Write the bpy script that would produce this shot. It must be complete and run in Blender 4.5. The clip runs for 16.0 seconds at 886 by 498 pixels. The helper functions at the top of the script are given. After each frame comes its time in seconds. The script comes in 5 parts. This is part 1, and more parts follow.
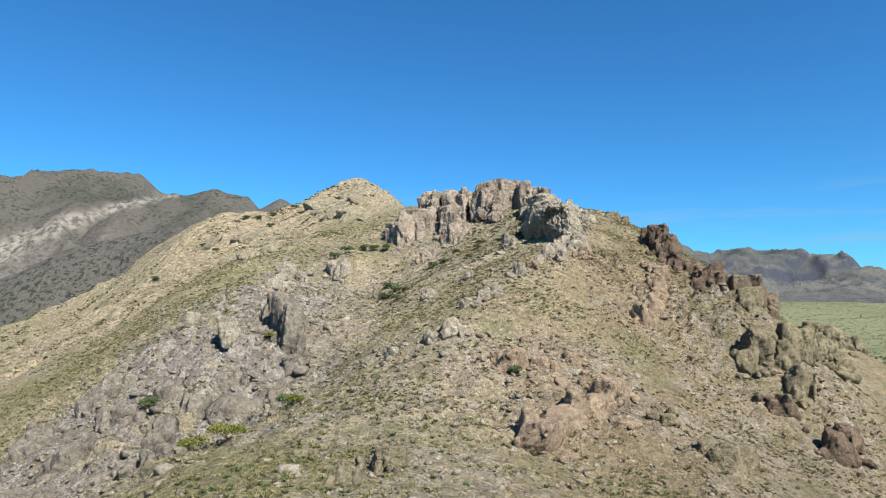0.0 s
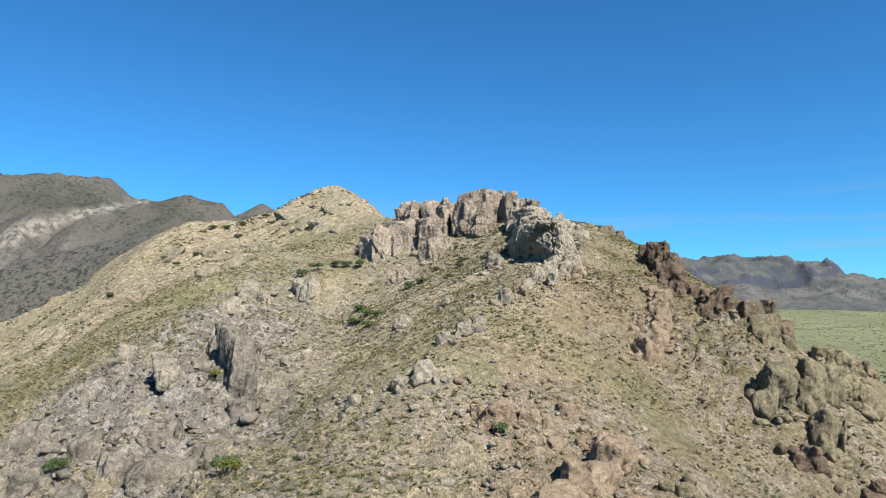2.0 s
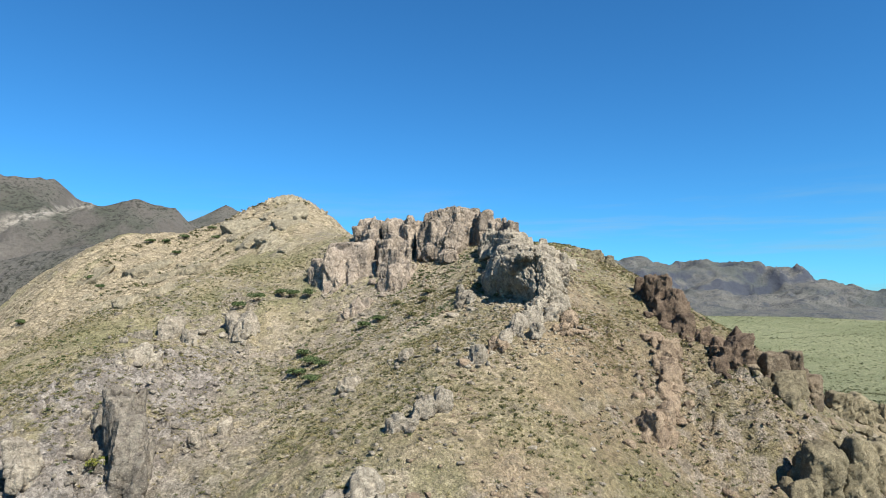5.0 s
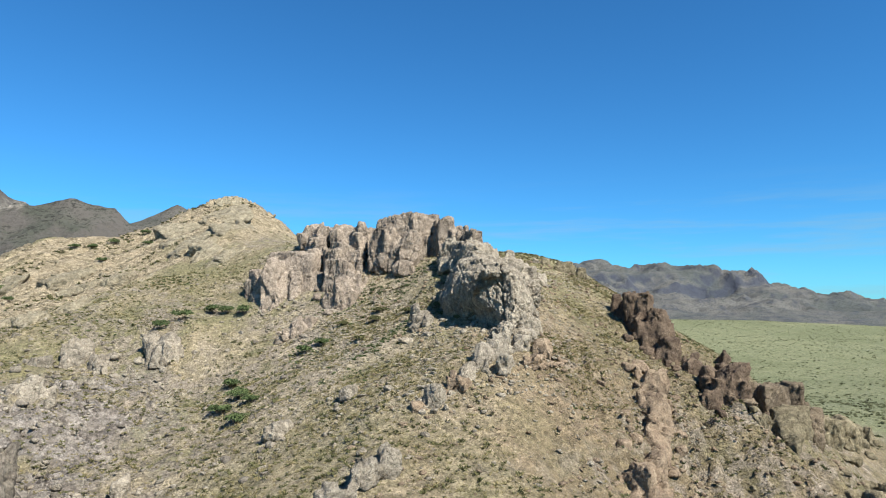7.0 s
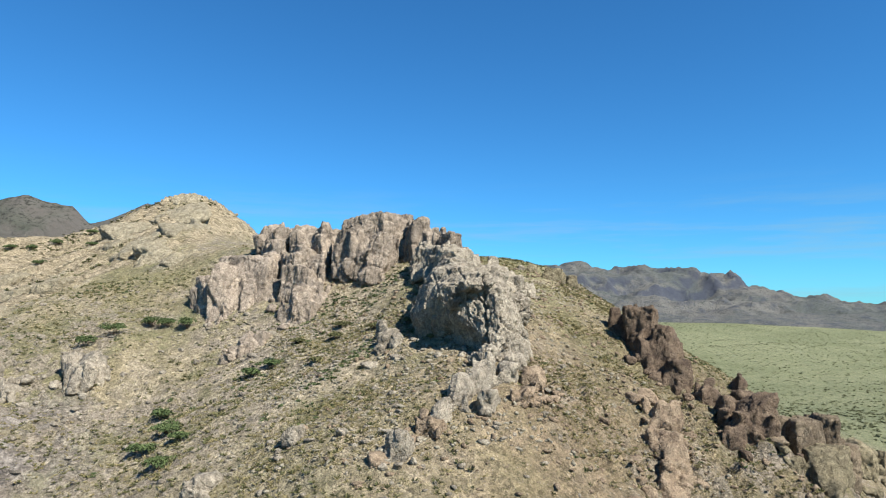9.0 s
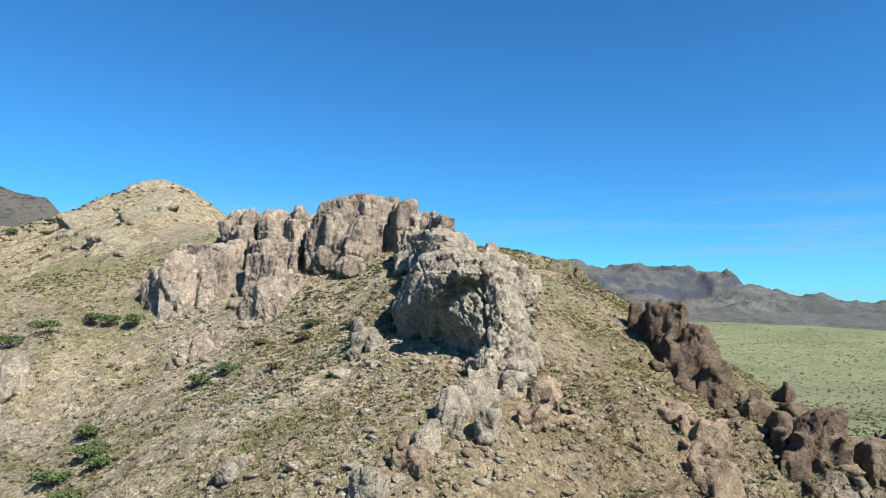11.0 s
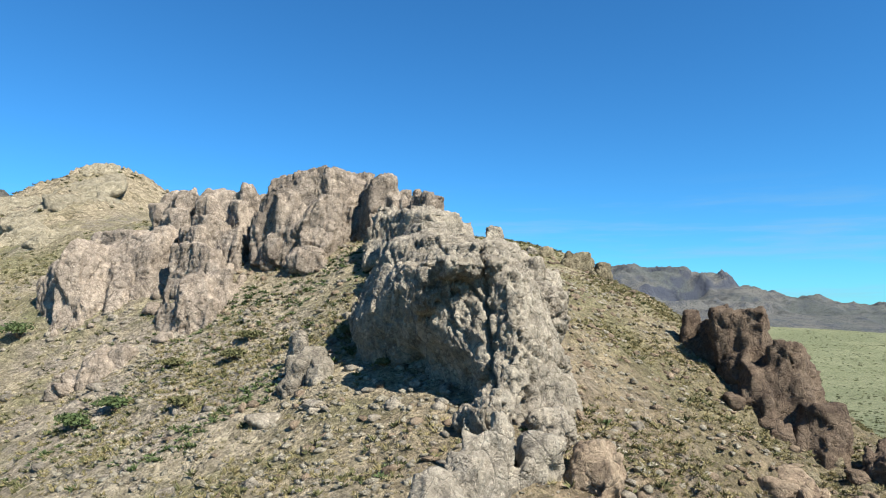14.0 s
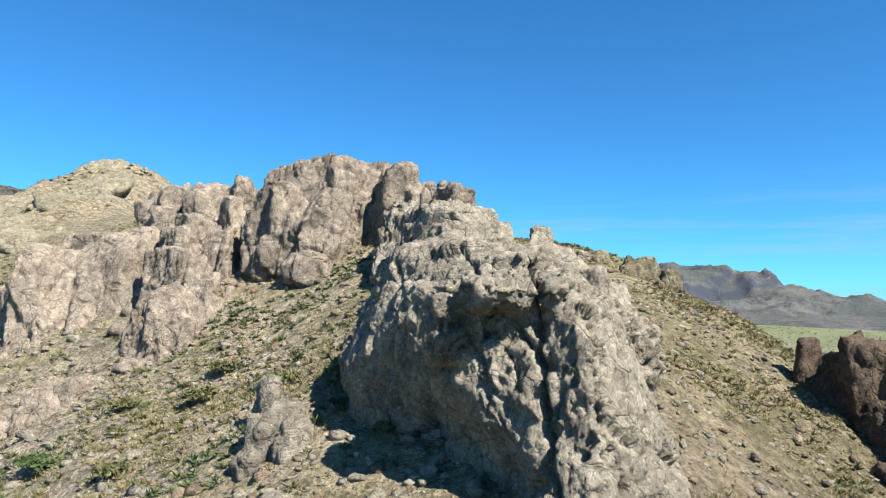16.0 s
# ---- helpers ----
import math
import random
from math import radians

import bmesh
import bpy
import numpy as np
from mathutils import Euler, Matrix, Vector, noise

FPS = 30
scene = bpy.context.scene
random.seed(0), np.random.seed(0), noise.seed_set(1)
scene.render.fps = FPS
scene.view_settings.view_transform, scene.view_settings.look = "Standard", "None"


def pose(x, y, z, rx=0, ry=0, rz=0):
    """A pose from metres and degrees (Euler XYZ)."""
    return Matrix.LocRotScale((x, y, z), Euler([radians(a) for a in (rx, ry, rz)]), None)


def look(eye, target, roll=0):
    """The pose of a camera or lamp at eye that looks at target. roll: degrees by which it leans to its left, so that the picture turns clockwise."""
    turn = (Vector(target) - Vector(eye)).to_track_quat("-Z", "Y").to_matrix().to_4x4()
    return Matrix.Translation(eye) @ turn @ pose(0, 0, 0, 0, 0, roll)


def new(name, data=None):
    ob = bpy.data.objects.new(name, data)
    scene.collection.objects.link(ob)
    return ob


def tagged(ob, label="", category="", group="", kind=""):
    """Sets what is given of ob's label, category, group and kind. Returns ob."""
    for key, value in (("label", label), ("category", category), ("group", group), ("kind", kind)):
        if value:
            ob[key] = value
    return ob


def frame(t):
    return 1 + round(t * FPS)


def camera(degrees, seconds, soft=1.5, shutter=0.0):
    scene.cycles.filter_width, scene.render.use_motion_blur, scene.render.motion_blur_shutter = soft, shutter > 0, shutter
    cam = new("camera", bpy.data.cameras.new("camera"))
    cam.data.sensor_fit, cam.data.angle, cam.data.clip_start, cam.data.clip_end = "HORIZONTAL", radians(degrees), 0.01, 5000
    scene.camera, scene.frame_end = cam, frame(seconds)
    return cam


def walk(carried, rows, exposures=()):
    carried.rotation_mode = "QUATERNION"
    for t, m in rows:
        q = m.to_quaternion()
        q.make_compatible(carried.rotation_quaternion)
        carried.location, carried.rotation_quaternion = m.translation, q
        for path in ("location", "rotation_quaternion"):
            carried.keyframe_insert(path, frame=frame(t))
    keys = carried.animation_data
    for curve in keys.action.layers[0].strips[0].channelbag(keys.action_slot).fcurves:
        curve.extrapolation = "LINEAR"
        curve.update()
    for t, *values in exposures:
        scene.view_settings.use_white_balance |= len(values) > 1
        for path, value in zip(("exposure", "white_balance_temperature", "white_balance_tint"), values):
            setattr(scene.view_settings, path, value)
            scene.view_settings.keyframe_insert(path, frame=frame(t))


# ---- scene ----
cam = camera(68.4, 16.0, soft=1.0)
METRES, EYE, TILT, LEAN, TURN = 100.0, 130.0, 4.5, 0.0, 0.0
ROWS = [
    (0.0, 0.0, 0.0, 0.0, 0.0, 0.0, -0.0),
    (0.5, 0.0036, 0.0323, 0.0069, -0.34, 0.16, -0.02),
    (1.0, 0.007, 0.0637, 0.0132, -0.66, 0.26, -0.08),
    (1.5, 0.0108, 0.0952, 0.0206, -0.95, 0.34, -0.13),
    (2.0, 0.0145, 0.1275, 0.0262, -1.24, 0.37, -0.19),
    (2.5, 0.0176, 0.1596, 0.035, -1.55, 0.34, -0.25),
    (3.0, 0.0214, 0.1919, 0.0449, -1.81, 0.33, -0.29),
    (3.5, 0.0253, 0.2229, 0.0555, -2.07, 0.36, -0.34),
    (4.0, 0.0288, 0.2544, 0.0632, -2.31, 0.37, -0.4),
    (6.5, 0.0489, 0.4081, 0.0909, -6.31, 0.52, -0.79),
    (7.0, 0.0541, 0.439, 0.0933, -7.0, 0.56, -0.84),
    (7.5, 0.0595, 0.4691, 0.0951, -7.63, 0.59, -0.93),
    (8.0, 0.0655, 0.4996, 0.0972, -8.19, 0.63, -1.0),
    (8.5, 0.0716, 0.5299, 0.099, -8.58, 0.7, -1.08),
    (9.0, 0.0773, 0.5607, 0.1005, -8.78, 0.66, -1.13),
    (11.5, 0.1064, 0.7112, 0.0848, -9.46, 0.51, -1.32),
    (12.0, 0.112, 0.7409, 0.0817, -9.61, 0.51, -1.34),
    (12.5, 0.1179, 0.7711, 0.0785, -9.71, 0.53, -1.34),
    (13.0, 0.1236, 0.8004, 0.0757, -9.82, 0.56, -1.35),
    (13.5, 0.1299, 0.8299, 0.0755, -9.91, 0.6, -1.37),
    (14.0, 0.1363, 0.8602, 0.0787, -9.99, 0.6, -1.44),
    (14.5, 0.1421, 0.8901, 0.0827, -9.14, 0.49, -1.38),
    (15.0, 0.1478, 0.9197, 0.0855, -7.17, 0.44, -1.33),
    (15.5, 0.1534, 0.9502, 0.087, -6.97, 0.48, -1.3),
    (16.0, 0.1577, 0.9739, 0.0852, -7.08, 0.38, -1.32),
]
walk(cam, [(t, pose(0, 0, EYE, TILT, LEAN, TURN) @ pose(METRES * x, METRES * y, METRES * z, 90 + pitch, roll, yaw)) for t, x, y, z, yaw, pitch, roll in ROWS],
     [(0.0, 1.40), (8.0, 1.42), (12.5, 1.52), (14.5, 1.54), (16.0, 1.66)])

# ---- sky and sun ----
SUN_AZ, SUN_EL = 143.0, 46.0          # degrees clockwise from +y, degrees up
world = bpy.data.worlds.new("sky")
scene.world = world
world.use_nodes = True
wt = world.node_tree
sky = wt.nodes.new("ShaderNodeTexSky")
sky.sky_type, sky.sun_disc = "NISHITA", False
sky.sun_elevation, sky.sun_rotation = radians(SUN_EL), radians(SUN_AZ)
sky.altitude, sky.air_density, sky.dust_density, sky.ozone_density = 1500, 1.0, 0.5, 3.0
wt.nodes["Background"].inputs["Strength"].default_value = 0.05
tint = wt.nodes.new("ShaderNodeMix")              # the clear deep blue of dry mountain air
tint.data_type, tint.blend_type = "RGBA", "MULTIPLY"
tint.inputs["Factor"].default_value, tint.inputs["B"].default_value = 1.0, (0.30, 0.87, 1.24, 1)
wt.links.new(sky.outputs["Color"], tint.inputs["A"])
way = wt.nodes.new("ShaderNodeTexCoord")          # faint cirrus low over the horizon
thin = wt.nodes.new("ShaderNodeMapping")
thin.inputs["Scale"].default_value = (2.2, 2.2, 26.0)
wt.links.new(way.outputs["Generated"], thin.inputs["Vector"])
wisp = wt.nodes.new("ShaderNodeTexNoise")
wisp.inputs["Scale"].default_value, wisp.inputs["Detail"].default_value, wisp.inputs["Roughness"].default_value = 1.6, 6, 0.6
wt.links.new(thin.outputs["Vector"], wisp.inputs["Vector"])
rise = wt.nodes.new("ShaderNodeSeparateXYZ")
wt.links.new(way.outputs["Generated"], rise.inputs["Vector"])


def sky_span(source, lo, hi, top):
    n = wt.nodes.new("ShaderNodeMapRange")
    n.interpolation_type = "SMOOTHSTEP"
    for key, value in (("From Min", lo), ("From Max", hi), ("To Max", top)):
        n.inputs[key].default_value = value
    wt.links.new(source, n.inputs["Value"])
    return n.outputs["Result"]


cover = wt.nodes.new("ShaderNodeMath")
cover.operation = "MULTIPLY"
wt.links.new(sky_span(wisp.outputs["Fac"], 0.46, 0.72, 0.36), cover.inputs[0])
wt.links.new(sky_span(rise.outputs["Z"], 0.20, 0.10, 1.0), cover.inputs[1])
cirrus = wt.nodes.new("ShaderNodeMix")
cirrus.data_type = "RGBA"
cirrus.inputs["B"].default_value = (2.6, 4.0, 4.6, 1)
wt.links.new(cover.outputs[0], cirrus.inputs["Factor"])
wt.links.new(tint.outputs["Result"], cirrus.inputs["A"])
wt.links.new(cirrus.outputs["Result"], wt.nodes["Background"].inputs["Color"])

sun_data = bpy.data.lights.new("sun", "SUN")
sun_data.energy, sun_data.angle, sun_data.color = 4.2, radians(0.53), (1.0, 0.95, 0.86)
sun = new("sun", sun_data)
az, el = radians(SUN_AZ), radians(SUN_EL)
sun.matrix_world = look((math.sin(az) * math.cos(el) * 300, math.cos(az) * math.cos(el) * 300, math.sin(el) * 300 + 140), (0, 0, 140))


# ---- noise ----
def hashed(i, j, k, seed):
    h = (i * 374761393 + j * 668265263 + k * 2147483647 + seed * 1274126177) & 0xFFFFFFFF
    h = ((h ^ (h >> 13)) * 1274126177) & 0xFFFFFFFF
    h = ((h ^ (h >> 16)) * 2246822519) & 0xFFFFFFFF
    return (h ^ (h >> 15)) / 4294967295.0


def value_noise(p, seed=0):
    """Smooth noise in -1..1 at the points p (n, 3)."""
    q = np.floor(p).astype(np.int64)
    f = p - q
    u = f * f * f * (f * (f * 6 - 15) + 10)
    total = np.zeros(len(p))
    for a in (0, 1):
        for b in (0, 1):
            for c in (0, 1):
                w = (u[:, 0] if a else 1 - u[:, 0]) * (u[:, 1] if b else 1 - u[:, 1]) * (u[:, 2] if c else 1 - u[:, 2])
                total += w * hashed(q[:, 0] + a, q[:, 1] + b, q[:, 2] + c, seed)
    return total * 2 - 1


def fbm(p, octaves=4, seed=0, gain=0.5):
    total, amp = np.zeros(len(p)), 1.0
    for o in range(octaves):
        total += amp * value_noise(p + o * 17.3, seed + o)
        p = p @ np.array(((1.6, 1.2, 0.1), (-1.2, 1.6, 0.2), (0.1, -0.2, 2.0)))
        amp *= gain
    return total


def ridged(p, octaves=4, seed=0):
    total, amp = np.zeros(len(p)), 1.0
    for o in range(octaves):
        total += amp * (1 - 2 * np.abs(value_noise(p + o * 9.1, seed + o)))
        p = p * 2.05
        amp *= 0.5
    return total


def cells(p, seed=0, facet=False):
    """Distances to the nearest and the second nearest of scattered points, and a tilted facet for each nearest one."""
    q = np.floor(p).astype(np.int64)
    f1, f2, idn = np.full(len(p), 9.0), np.full(len(p), 9.0), np.zeros(len(p))
    for a in (-1, 0, 1):
        for b in (-1, 0, 1):
            for c in (-1, 0, 1):
                i, j, k = q[:, 0] + a, q[:, 1] + b, q[:, 2] + c
                dx = i + hashed(i, j, k, seed) - p[:, 0]
                dy = j + hashed(i, j, k, seed + 1) - p[:, 1]
                dz = k + hashed(i, j, k, seed + 2) - p[:, 2]
                d = np.sqrt(dx * dx + dy * dy + dz * dz)
                near = d < f1
                f2 = np.where(near, f1, np.minimum(f2, d))
                if facet:
                    tilt = (hashed(i, j, k, seed + 4) - 0.5) * dx + (hashed(i, j, k, seed + 5) - 0.5) * dy + (hashed(i, j, k, seed + 6) - 0.5) * dz
                    idn = np.where(near, 1.5 * tilt + 0.6 * (hashed(i, j, k, seed + 3) - 0.5), idn)
                else:
                    idn = np.where(near, hashed(i, j, k, seed + 3), idn)
                f1 = np.where(near, d, f1)
    return f1, f2, idn


def flat(x, y, scale):
    return np.stack((x / scale, y / scale, np.full(np.shape(x), 0.37)), axis=-1)


def smooth(a, b, v):
    t = np.clip((v - a) / (b - a), 0, 1)
    return t * t * (3 - 2 * t)


# ---- materials ----
def material(name, rough=0.95):
    m = bpy.data.materials.new(name)
    m.use_nodes = True
    t = m.node_tree
    p = t.nodes["Principled BSDF"]
    p.inputs["Roughness"].default_value = rough
    p.inputs["Specular IOR Level"].default_value = 0.15
    return m, t, p


def tex_noise(t, vec, scale, detail=5.0, rough=0.6):
    n = t.nodes.new("ShaderNodeTexNoise")
    n.inputs["Scale"].default_value, n.inputs["Detail"].default_value, n.inputs["Roughness"].default_value = scale, detail, rough
    t.links.new(vec, n.inputs["Vector"])
    return n.outputs["Fac"]


def tex_cells(t, vec, scale, feature="F1", out="Distance"):
    n = t.nodes.new("ShaderNodeTexVoronoi")
    n.feature = feature
    n.inputs["Scale"].default_value = scale
    t.links.new(vec, n.inputs["Vector"])
    return n.outputs[out]


def span(t, fac, lo, hi):
    n = t.nodes.new("ShaderNodeMapRange")
    n.interpolation_type = "SMOOTHSTEP"
    n.inputs["From Min"].default_value, n.inputs["From Max"].default_value = lo, hi
    t.links.new(fac, n.inputs["Value"])
    return n.outputs["Result"]


def maths(t, op, a, b):
    n = t.nodes.new("ShaderNodeMath")
    n.operation = op
    for i, v in enumerate((a, b)):
        if isinstance(v, (int, float)):
            n.inputs[i].default_value = v
        else:
            t.links.new(v, n.inputs[i])
    return n.outputs[0]


def blend(t, fac, a, b, kind="MIX"):
    n = t.nodes.new("ShaderNodeMix")
    n.data_type, n.blend_type = "RGBA", kind
    for sock, v in ((n.inputs["Factor"], fac), (n.inputs["A"], a), (n.inputs["B"], b)):
        if isinstance(v, tuple):
            sock.default_value = (*v, 1.0)
        elif isinstance(v, (int, float)):
            sock.default_value = v
        else:
            t.links.new(v, sock)
    return n.outputs["Result"]


def bump(t, p, height, dist, strength=1.0):
    n = t.nodes.new("ShaderNodeBump")
    n.inputs["Distance"].default_value, n.inputs["Strength"].default_value = dist, strength
    t.links.new(height, n.inputs["Height"])
    t.links.new(n.outputs["Normal"], p.inputs["Normal"])


def mottled(t, vec, color, scales, low, high):
    """Each chip of stone or soil a little lighter or darker than the next."""
    value = None
    for scale in scales:
        sep = t.nodes.new("ShaderNodeSeparateColor")
        t.links.new(tex_cells(t, vec, scale, out="Color"), sep.inputs["Color"])
        v = maths(t, "ADD", maths(t, "MULTIPLY", sep.outputs["Red"], high - low), low)
        value = v if value is None else maths(t, "MULTIPLY", value, v)
    n = t.nodes.new("ShaderNodeHueSaturation")
    t.links.new(value, n.inputs["Value"])
    t.links.new(color, n.inputs["Color"])
    return n.outputs["Color"]


def place_of(t):
    return t.nodes.new("ShaderNodeNewGeometry").outputs["Position"]


def chips(t, vec, scale):
    """Height of flat chips that each tilt their own way."""
    n = t.nodes.new("ShaderNodeTexVoronoi")
    n.inputs["Scale"].default_value = scale
    t.links.new(vec, n.inputs["Vector"])
    away = t.nodes.new("ShaderNodeVectorMath")
    away.operation = "SUBTRACT"
    t.links.new(vec, away.inputs[0])
    t.links.new(n.outputs["Position"], away.inputs[1])
    way = t.nodes.new("ShaderNodeVectorMath")
    way.operation = "SUBTRACT"
    t.links.new(n.outputs["Color"], way.inputs[0])
    way.inputs[1].default_value = (0.5, 0.5, 0.5)
    dot = t.nodes.new("ShaderNodeVectorMath")
    dot.operation = "DOT_PRODUCT"
    t.links.new(away.outputs[0], dot.inputs[0])
    t.links.new(way.outputs[0], dot.inputs[1])
    return dot.outputs["Value"]


def rock_material(name, light, mid, dark, varnish=0.5, grain=1.0):
    """Weathered rock: pale faces, a darker varnish in patches, lichen specks, joints and fine relief."""
    m, t, p = material(name)
    v = place_of(t)
    big = tex_noise(t, v, 0.25 * grain, 4)
    medium = tex_noise(t, v, 1.3 * grain, 8, 0.7)
    fine = tex_noise(t, v, 7.0 * grain, 8, 0.75)
    bent = t.nodes.new("ShaderNodeVectorMath")
    bent.operation = "ADD"
    wob = t.nodes.new("ShaderNodeTexNoise")
    wob.inputs["Scale"].default_value, wob.inputs["Detail"].default_value = 0.8 * grain, 4
    t.links.new(v, wob.inputs["Vector"])
    t.links.new(v, bent.inputs[0])
    t.links.new(wob.outputs["Color"], bent.inputs[1])
    joint = tex_cells(t, bent.outputs[0], 0.8 * grain, "DISTANCE_TO_EDGE")
    pock = tex_cells(t, v, 4.5 * grain)
    c = blend(t, span(t, medium, 0.38, 0.62), mid, light)
    c = blend(t, maths(t, "MULTIPLY", span(t, big, 0.48, 0.64), varnish), c, dark)
    grit = tex_noise(t, v, 17.0 * grain, 6, 0.8)
    streak = t.nodes.new("ShaderNodeVectorMath")          # rain streaks run down the faces
    streak.operation = "MULTIPLY"
    streak.inputs[1].default_value = (1.0, 1.0, 0.16)
    t.links.new(bent.outputs[0], streak.inputs[0])
    c = blend(t, maths(t, "MULTIPLY", span(t, tex_noise(t, streak.outputs[0], 1.9 * grain, 5, 0.65), 0.53, 0.66), 0.5), c, dark)
    c = blend(t, maths(t, "MULTIPLY", span(t, fine, 0.54, 0.66), 0.65), c, dark)
    c = blend(t, maths(t, "MULTIPLY", span(t, fine, 0.46, 0.34), 0.8), c, tuple(min(1.0, 1.4 * x) for x in light))
    c = blend(t, maths(t, "MULTIPLY", span(t, grit, 0.57, 0.68), 0.6), c, dark)
    c = blend(t, maths(t, "MULTIPLY", span(t, grit, 0.43, 0.32), 0.5), c, tuple(min(1.0, 1.5 * x) for x in light))
    c = blend(t, maths(t, "MULTIPLY", span(t, joint, 0.022, 0.0), 0.6), c, dark)
    c = mottled(t, bent.outputs[0], c, (2.6 * grain, 6.5 * grain), 0.84, 1.14)
    shade = t.nodes.new("ShaderNodeObjectInfo")
    tone = t.nodes.new("ShaderNodeHueSaturation")
    t.links.new(maths(t, "ADD", maths(t, "MULTIPLY", shade.outputs["Random"], 0.25), 0.88), tone.inputs["Value"])
    t.links.new(c, tone.inputs["Color"])
    t.links.new(tone.outputs["Color"], p.inputs["Base Color"])
    relief = maths(t, "ADD", maths(t, "MULTIPLY", medium, 0.20), maths(t, "MULTIPLY", fine, 0.16))
    relief = maths(t, "ADD", relief, maths(t, "MULTIPLY", span(t, joint, 0.0, 0.05), 0.05))
    relief = maths(t, "ADD", relief, maths(t, "MULTIPLY", span(t, pock, 0.1, 0.35), 0.06))
    for size, share in ((1.3, 0.50), (3.2, 0.32), (7.5, 0.25)):
        relief = maths(t, "ADD", relief, maths(t, "MULTIPLY", chips(t, bent.outputs[0], size * grain), share))
    bump(t, p, relief, 0.7 / grain, 1.0)
    return m


GREY_ROCK = rock_material("grey_rock", (0.281, 0.249, 0.194), (0.213, 0.185, 0.144), (0.079, 0.068, 0.056), 0.4)
CRAG_ROCK = rock_material("grey_brown_crag_rock", (0.294, 0.246, 0.193), (0.213, 0.175, 0.137), (0.083, 0.067, 0.054), 0.5)
DARK_GREY = rock_material("dark_grey_rock", (0.210, 0.188, 0.150), (0.154, 0.133, 0.109), (0.066, 0.056, 0.045), 0.5)
PALE_STONE = rock_material("pale_grey_stone", (0.288, 0.261, 0.199), (0.221, 0.198, 0.147), (0.106, 0.093, 0.070), 0.3)
BROWN_ROCK = rock_material("brown_rock", (0.190, 0.152, 0.106), (0.138, 0.107, 0.073), (0.058, 0.044, 0.032))
RED_ROCK = rock_material("red_brown_rock", (0.152, 0.114, 0.080), (0.106, 0.076, 0.054), (0.044, 0.032, 0.025))
PINK_ROCK = rock_material("pink_tan_rock", (0.244, 0.190, 0.132), (0.194, 0.144, 0.099), (0.092, 0.065, 0.048), 0.35)
PALE_ROCK = rock_material("pale_limestone", (0.252, 0.222, 0.158), (0.216, 0.188, 0.130), (0.136, 0.116, 0.078), 0.25, 0.6)
TAN_ROCK = rock_material("tan_rock", (0.200, 0.172, 0.112), (0.150, 0.127, 0.080), (0.066, 0.054, 0.037), 0.4)

# ground: soil, dry grass, gravel; the zones come from the terrain
GROUND, gt, gp = material("desert_soil")
gv = place_of(gt)
zone = gt.nodes.new("ShaderNodeAttribute")
zone.attribute_name = "zone"
zs = gt.nodes.new("ShaderNodeSeparateColor")
gt.links.new(zone.outputs["Color"], zs.inputs["Color"])
PALE, PINK, SCREE = zs.outputs["Red"], zs.outputs["Green"], zs.outputs["Blue"]
PLAIN = zone.outputs["Alpha"]
n_wide, n_mid, n_fine = tex_noise(gt, gv, 0.07, 4), tex_noise(gt, gv, 0.5, 6, 0.65), tex_noise(gt, gv, 4.0, 6, 0.7)
peb = tex_cells(gt, gv, 3.2)
n_grit = tex_noise(gt, gv, 14.0, 6, 0.75)
n_patch = tex_noise(gt, gv, 0.16, 5, 0.6)
gc = blend(gt, span(gt, n_mid, 0.40, 0.60), (0.237, 0.200, 0.127), (0.194, 0.168, 0.100))
gc = blend(gt, span(gt, n_wide, 0.46, 0.60), gc, (0.175, 0.159, 0.086))
gc = blend(gt, maths(gt, "MULTIPLY", span(gt, n_patch, 0.52, 0.66), 0.7), gc, (0.141, 0.138, 0.070))
gc = blend(gt, maths(gt, "MULTIPLY", span(gt, n_patch, 0.42, 0.30), 0.8), gc, (0.272, 0.233, 0.171))
gc = blend(gt, PINK, gc, blend(gt, span(gt, n_mid, 0.38, 0.60), (0.249, 0.180, 0.120), (0.198, 0.150, 0.094)))
flank = gt.nodes.new("ShaderNodeAttribute")
flank.attribute_name = "flank"
fsep = gt.nodes.new("ShaderNodeSeparateColor")
gt.links.new(flank.outputs["Color"], fsep.inputs["Color"])
gc = blend(gt, maths(gt, "MULTIPLY", fsep.outputs["Red"], 0.5), gc, blend(gt, span(gt, n_patch, 0.4, 0.6), (0.126, 0.092, 0.055), (0.090, 0.073, 0.042)))
bare = blend(gt, span(gt, n_mid, 0.40, 0.60), (0.346, 0.292, 0.212), (0.267, 0.224, 0.156))
gc = blend(gt, maths(gt, "MULTIPLY", fsep.outputs["Green"], span(gt, n_patch, 0.62, 0.44)), gc, bare)
stones = blend(gt, span(gt, n_fine, 0.42, 0.58), (0.266, 0.225, 0.180), (0.175, 0.149, 0.122))
gc = blend(gt, maths(gt, "MULTIPLY", SCREE, maths(gt, "MULTIPLY", span(gt, n_mid, 0.42, 0.56), 0.75)), gc, stones)
gc = blend(gt, maths(gt, "MULTIPLY", span(gt, peb, 0.26, 0.14), 0.6), gc, stones)
gc = blend(gt, maths(gt, "MULTIPLY", span(gt, n_fine, 0.55, 0.65), 0.75), gc, (0.086, 0.077, 0.035))
gc = blend(gt, maths(gt, "MULTIPLY", span(gt, n_grit, 0.56, 0.67), 0.5), gc, (0.073, 0.062, 0.032))
